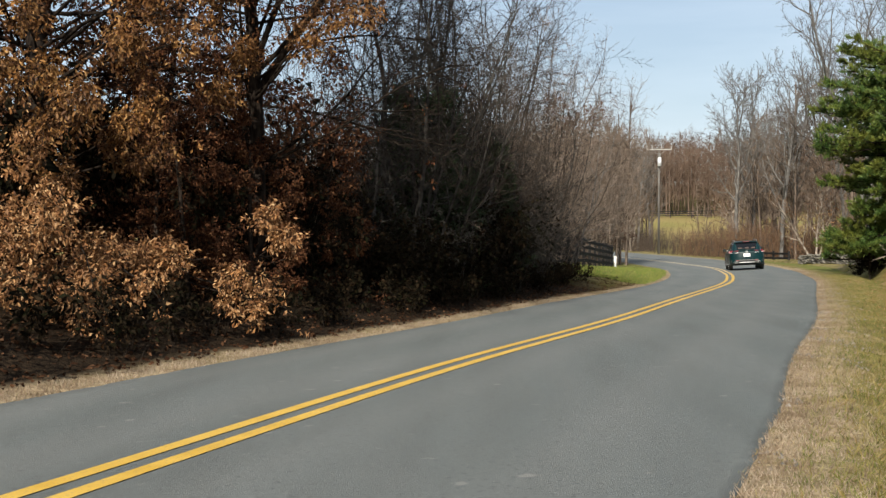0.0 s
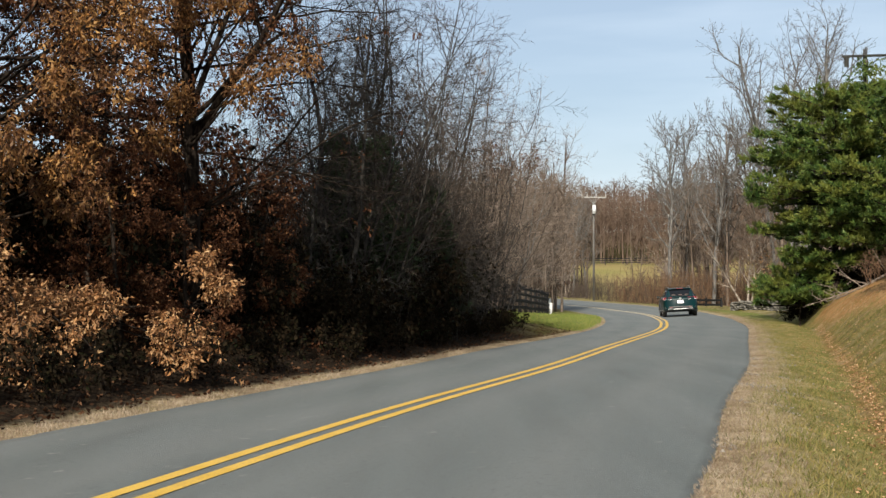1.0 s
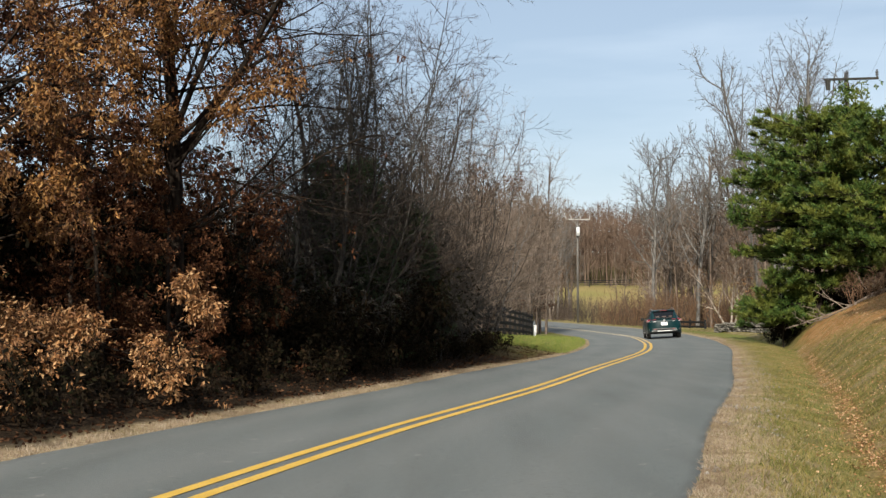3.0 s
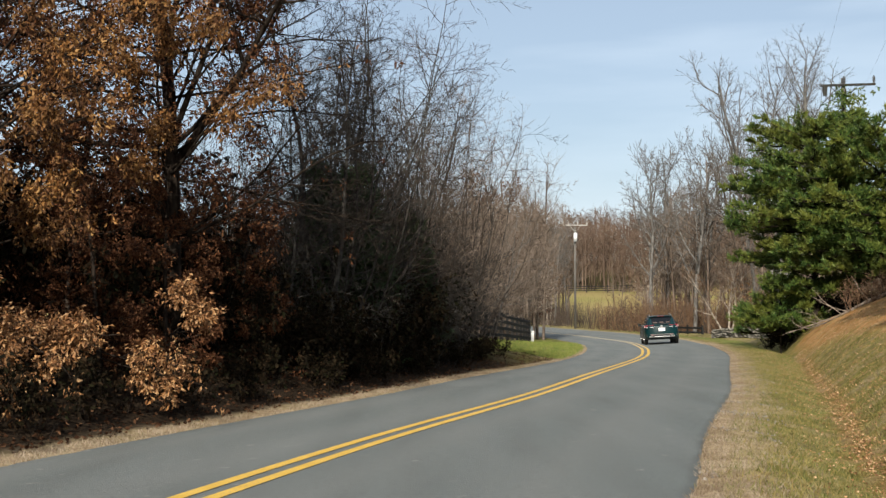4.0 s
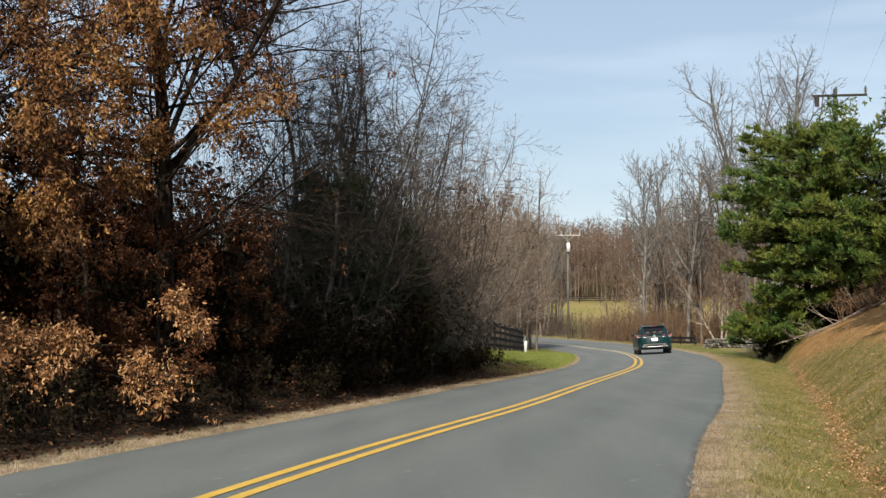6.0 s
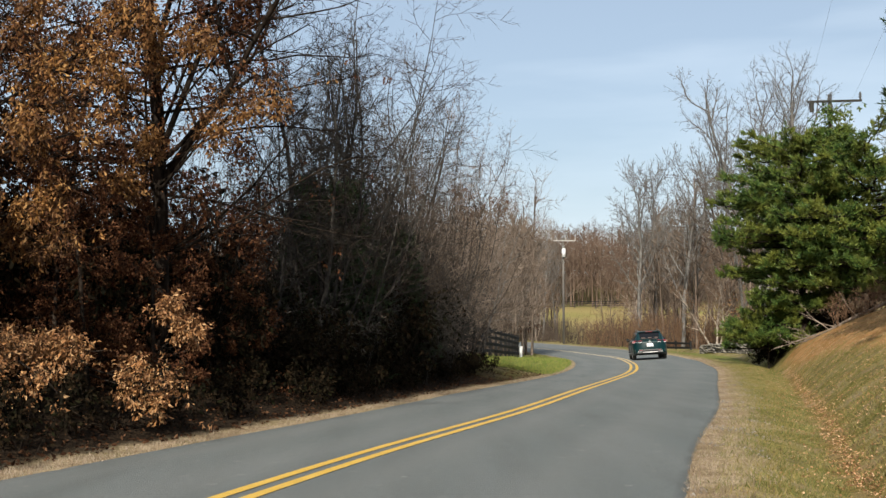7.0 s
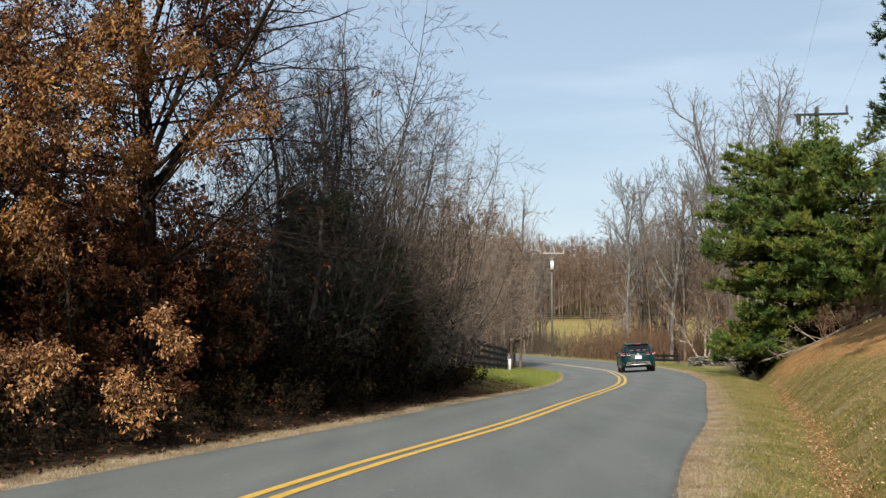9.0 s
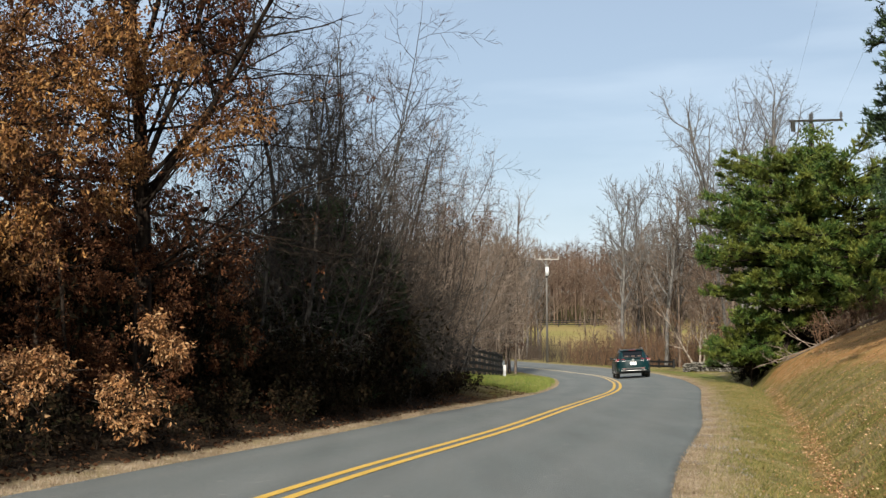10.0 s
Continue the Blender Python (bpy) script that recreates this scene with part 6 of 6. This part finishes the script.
sub("foliage", mesh_of("foliage", v, [f], M_LEAF_TAN), pale, "a few clinging russet leaves")


def fallen_bough(a, b, radius, seed, label):
    """A dead bough with side branches lying on the slope."""
    rs = np.random.RandomState(seed)
    a, b = Vector((*a, gz(*a) + 0.25)), Vector((*b, gz(*b) + 0.55))
    tub, twigs = grow(rs, [((0, 0, 0), b - a, (b - a).length, radius)], FALLEN)
    t = thing("fallen_bough", label, "branch")
    sub("limb", bark_mesh("limb", tub, M_BARK_TWIG), t)
    sub("branchwork", twig_mesh("branchwork", twigs, M_BARK_TWIG, rs, 0.016, 2), t)
    t.matrix_world = pose(*a)


FALLEN = dict(kids=[9, 4], seg=[9, 4], ang=[48, 45], ratio=[0.36, 0.45], rr=[0.45, 0.5], wander=[0.07, 0.16], up=[0.0, 0.05, 0.03], taper=0.4, thin=0.008)
FALLEN["from"] = [0.2, 0.2]
fallen_bough((15.0, 40.8), (11.9, 42.6), 0.06, 91, "dead grey-brown bough lying on the bank under the pine")
fallen_bough((14.4, 42.8), (12.0, 44.4), 0.045, 92, "thin dead bough among the brush on the bank")

snag = thing("dead_tree", "pale broken trunk of a dead tree by the field", "tree")
v, f = merged(tubes([(0, 0, -0.3), (0, 0, 1.4), (0.05, 0, 2.6)], [(0, 0, 1.4), (0.05, 0, 2.6), (0.1, 0, 3.5)], [0.42, 0.36, 0.32], [0.36, 0.32, 0.12], 9),
              tubes([(0.02, 0, 2.2), (0.3, -0.1, 2.9)], [(0.3, -0.1, 2.9), (0.4, -0.1, 3.8)], [0.13, 0.08], [0.08, 0.03], 6))
sub("trunk", mesh_of("trunk", v, f, M_BARK_PALE, True), snag)
put(snag, 29.3, 200)

# brush on top of the bank
brush = shrub(86, 1.2, 16, 0.9, M_BARK_RED, "dry brown brush on the bank top", twig_w=0.012, extra=2)
put(brush, 13.2, 41.0)
for x, y, a, s in ((14.3, 40.6, 90, 0.9), (15.2, 39.5, 150, 1.0), (14.6, 38.6, 10, 0.7), (15.2, 42.0, 200, 1.2),
                   (16.2, 37.6, 310, 1.1), (16.8, 40.0, 340, 1.3), (15.4, 36.6, 30, 0.7), (16.8, 34.8, 60, 1.1), (17.8, 37.5, 15, 1.4)):
    again(brush, x, y, a, s)


# ================= grass, litter =================
def blades(name, label, mat, rs, pts, low, high, width, lean=0.5):
    n = len(pts)
    d = rs.normal(0, lean, (n, 3))
    d[:, 2] = 1
    d /= np.linalg.norm(d, axis=1, keepdims=True)
    h = rs.uniform(low, high, (n, 1))
    v, f = slivers(pts - [0, 0, 0.01], pts + d * h, np.full(n, width), rs)
    return tagged(new(name, mesh_of(name, v, [f], mat)), label, "grass", kind="stuff")


def off_clay(pts, rs):
    """Thins the grass where the bank is bare clay."""
    idx, e = road_coords(pts[:, 0], pts[:, 1])
    ry = ROAD[idx, 1]
    run = e - R_HALF[idx] - np.interp(ry, [0, 15, 30, 47, 60], [1.04, 1.22, 1.70, 2.4, 2.6])
    bare = np.clip((run - np.interp(ry, [10, 25, 34, 40], [2.3, 1.1, 0.3, 0.05])) / 0.5, 0, 0.88)
    return pts[rs.uniform(0, 1, len(pts)) > bare]


def verge_points(rs, n, y0, y1, e0, e1, bias=1.0):
    """Random places beside the road, by road station and offset past the edge; negative offsets lie to the left."""
    lo, hi = np.searchsorted(ROAD[:, 1], [y0, y1])
    i = (lo + (hi - lo) * rs.uniform(0, 1, n) ** 1.6).astype(int)
    o = e0 + (e1 - e0) * rs.uniform(0, 1, n) ** bias
    o = o + np.where(o > 0.3, rs.normal(0, 0.16, n), 0)
    off = np.where(o > 0, R_HALF[i] + o - 0.10, -R_LEFT[i] + o + 0.08)
    p = ROAD[i] + R_NOR[i] * off[:, None] + R_TAN[i] * rs.uniform(-0.3, 0.3, (n, 1))
    return np.concatenate([p, ground_z(p[:, 0], p[:, 1])[:, None]], axis=1)


rs = np.random.RandomState(15)
blades("verge_grass", "dry straw-coloured grass on the road verge", M_GRASS_DRY, rs, verge_points(rs, 52000, 3, 60, 0.02, 0.5), 0.015, 0.05, 0.006, 1.2)
blades("verge_green_grass", "thin green grass among the straw of the verge", M_GRASS_GREEN, rs, verge_points(rs, 56000, 3, 50, 0.22, 1.6), 0.018, 0.05, 0.006, 0.9)
blades("bank_grass", "short patchy green grass in the ditch and on the bank", M_GRASS_BANK, rs, off_clay(verge_points(rs, 120000, 3, 46, 0.5, 5.5), rs), 0.025, 0.075, 0.010, 1.0)
blades("roadside_grass", "dry trodden grass along the thicket side of the road", M_GRASS_DRY, rs, verge_points(rs, 12000, 7, 60, -0.01, -0.34), 0.02, 0.065, 0.009, 0.8)
blades("inner_bend_grass", "bright green grass on the inside of the bend", M_GRASS_LUSH, rs, verge_points(rs, 16000, 42, 76, -0.2, -5.0), 0.05, 0.14, 0.02, 0.6)


def stony(pts):
    """Keeps the places in stony patches."""
    keep = np.array([noise.noise(Vector((x * 1.1, y * 0.8, 3.0))) for x, y, z in pts])
    return pts[keep > 0.30]


def gravel(name, label, rs, pts, mat):
    """Small loose stones."""
    n = len(pts)
    corner = np.array([(-1, -1, -0.6), (1, -1, -0.6), (0.9, 1, -0.6), (-1, 0.8, -0.6), (0.1, 0, 0.7)])
    size = rs.uniform(0.005, 0.014, (n, 1, 1)) * rs.uniform(0.7, 1.3, (n, 1, 3))
    a = rs.uniform(0, 6.283, n)
    c, s = np.cos(a), np.sin(a)
    q = corner[None] * size
    v = np.stack([q[..., 0] * c[:, None] - q[..., 1] * s[:, None], q[..., 0] * s[:, None] + q[..., 1] * c[:, None], q[..., 2]], axis=2) + pts[:, None]
    tri = np.array([(0, 1, 4), (1, 2, 4), (2, 3, 4), (3, 0, 4)])
    f = (np.arange(n) * 5)[:, None, None] + tri[None]
    return tagged(new(name, mesh_of(name, v.reshape(-1, 3), [f.reshape(-1, 3)], mat)), label, "gravel", kind="stuff")


M_GRAVEL = leafy("loose_grey_gravel", [(0.10, 0.09, 0.075), (0.18, 0.16, 0.135), (0.28, 0.25, 0.21), (0.16, 0.12, 0.085)], 0.0, 0.9)
gravel("edge_gravel", "loose grey gravel along the broken asphalt edge", rs, stony(verge_points(rs, 4500, 3.5, 34, 0.05, 0.7, 1.2)) + np.array([0, 0, 0.008]), M_GRAVEL)


def litter(name, label, rs, pts, size, mat=M_LITTER):
    d = rs.normal(0, 1, (len(pts), 3))
    d[:, 2] *= 0.25
    v, f = leaves(pts + [0, 0, 0.02], d, size * rs.uniform(0.6, 1.3, len(pts)), rs, 0.6, 0.4)
    return tagged(new(name, mesh_of(name, v, [f], mat)), label, "fallen leaves", kind="stuff")


lo = verge_points(rs, 5000, 6, 42, -9, -8)
ii = (np.searchsorted(ROAD[:, 1], 6) + (np.searchsorted(ROAD[:, 1], 42) - np.searchsorted(ROAD[:, 1], 6)) * rs.uniform(0, 1, 5000) ** 1.4).astype(int)
oo = R_HALF[ii] + np.interp(ROAD[ii, 1], [0, 15, 30, 47], [1.04, 1.22, 1.70, 2.4]) + rs.normal(0.05, 0.06, 5000)
lo[:, :2] = ROAD[ii] + R_NOR[ii] * oo[:, None] + R_TAN[ii] * rs.uniform(-0.3, 0.3, (5000, 1))
lo[:, 2] = ground_z(lo[:, 0], lo[:, 1])
litter("ditch_leaves", "brown fallen leaves gathered in the ditch", rs, lo, 0.024)
litter("bank_leaves", "scattered brown leaves on the grass bank", rs, verge_points(rs, 24000, 3, 42, 1.0, 5.5), 0.024)
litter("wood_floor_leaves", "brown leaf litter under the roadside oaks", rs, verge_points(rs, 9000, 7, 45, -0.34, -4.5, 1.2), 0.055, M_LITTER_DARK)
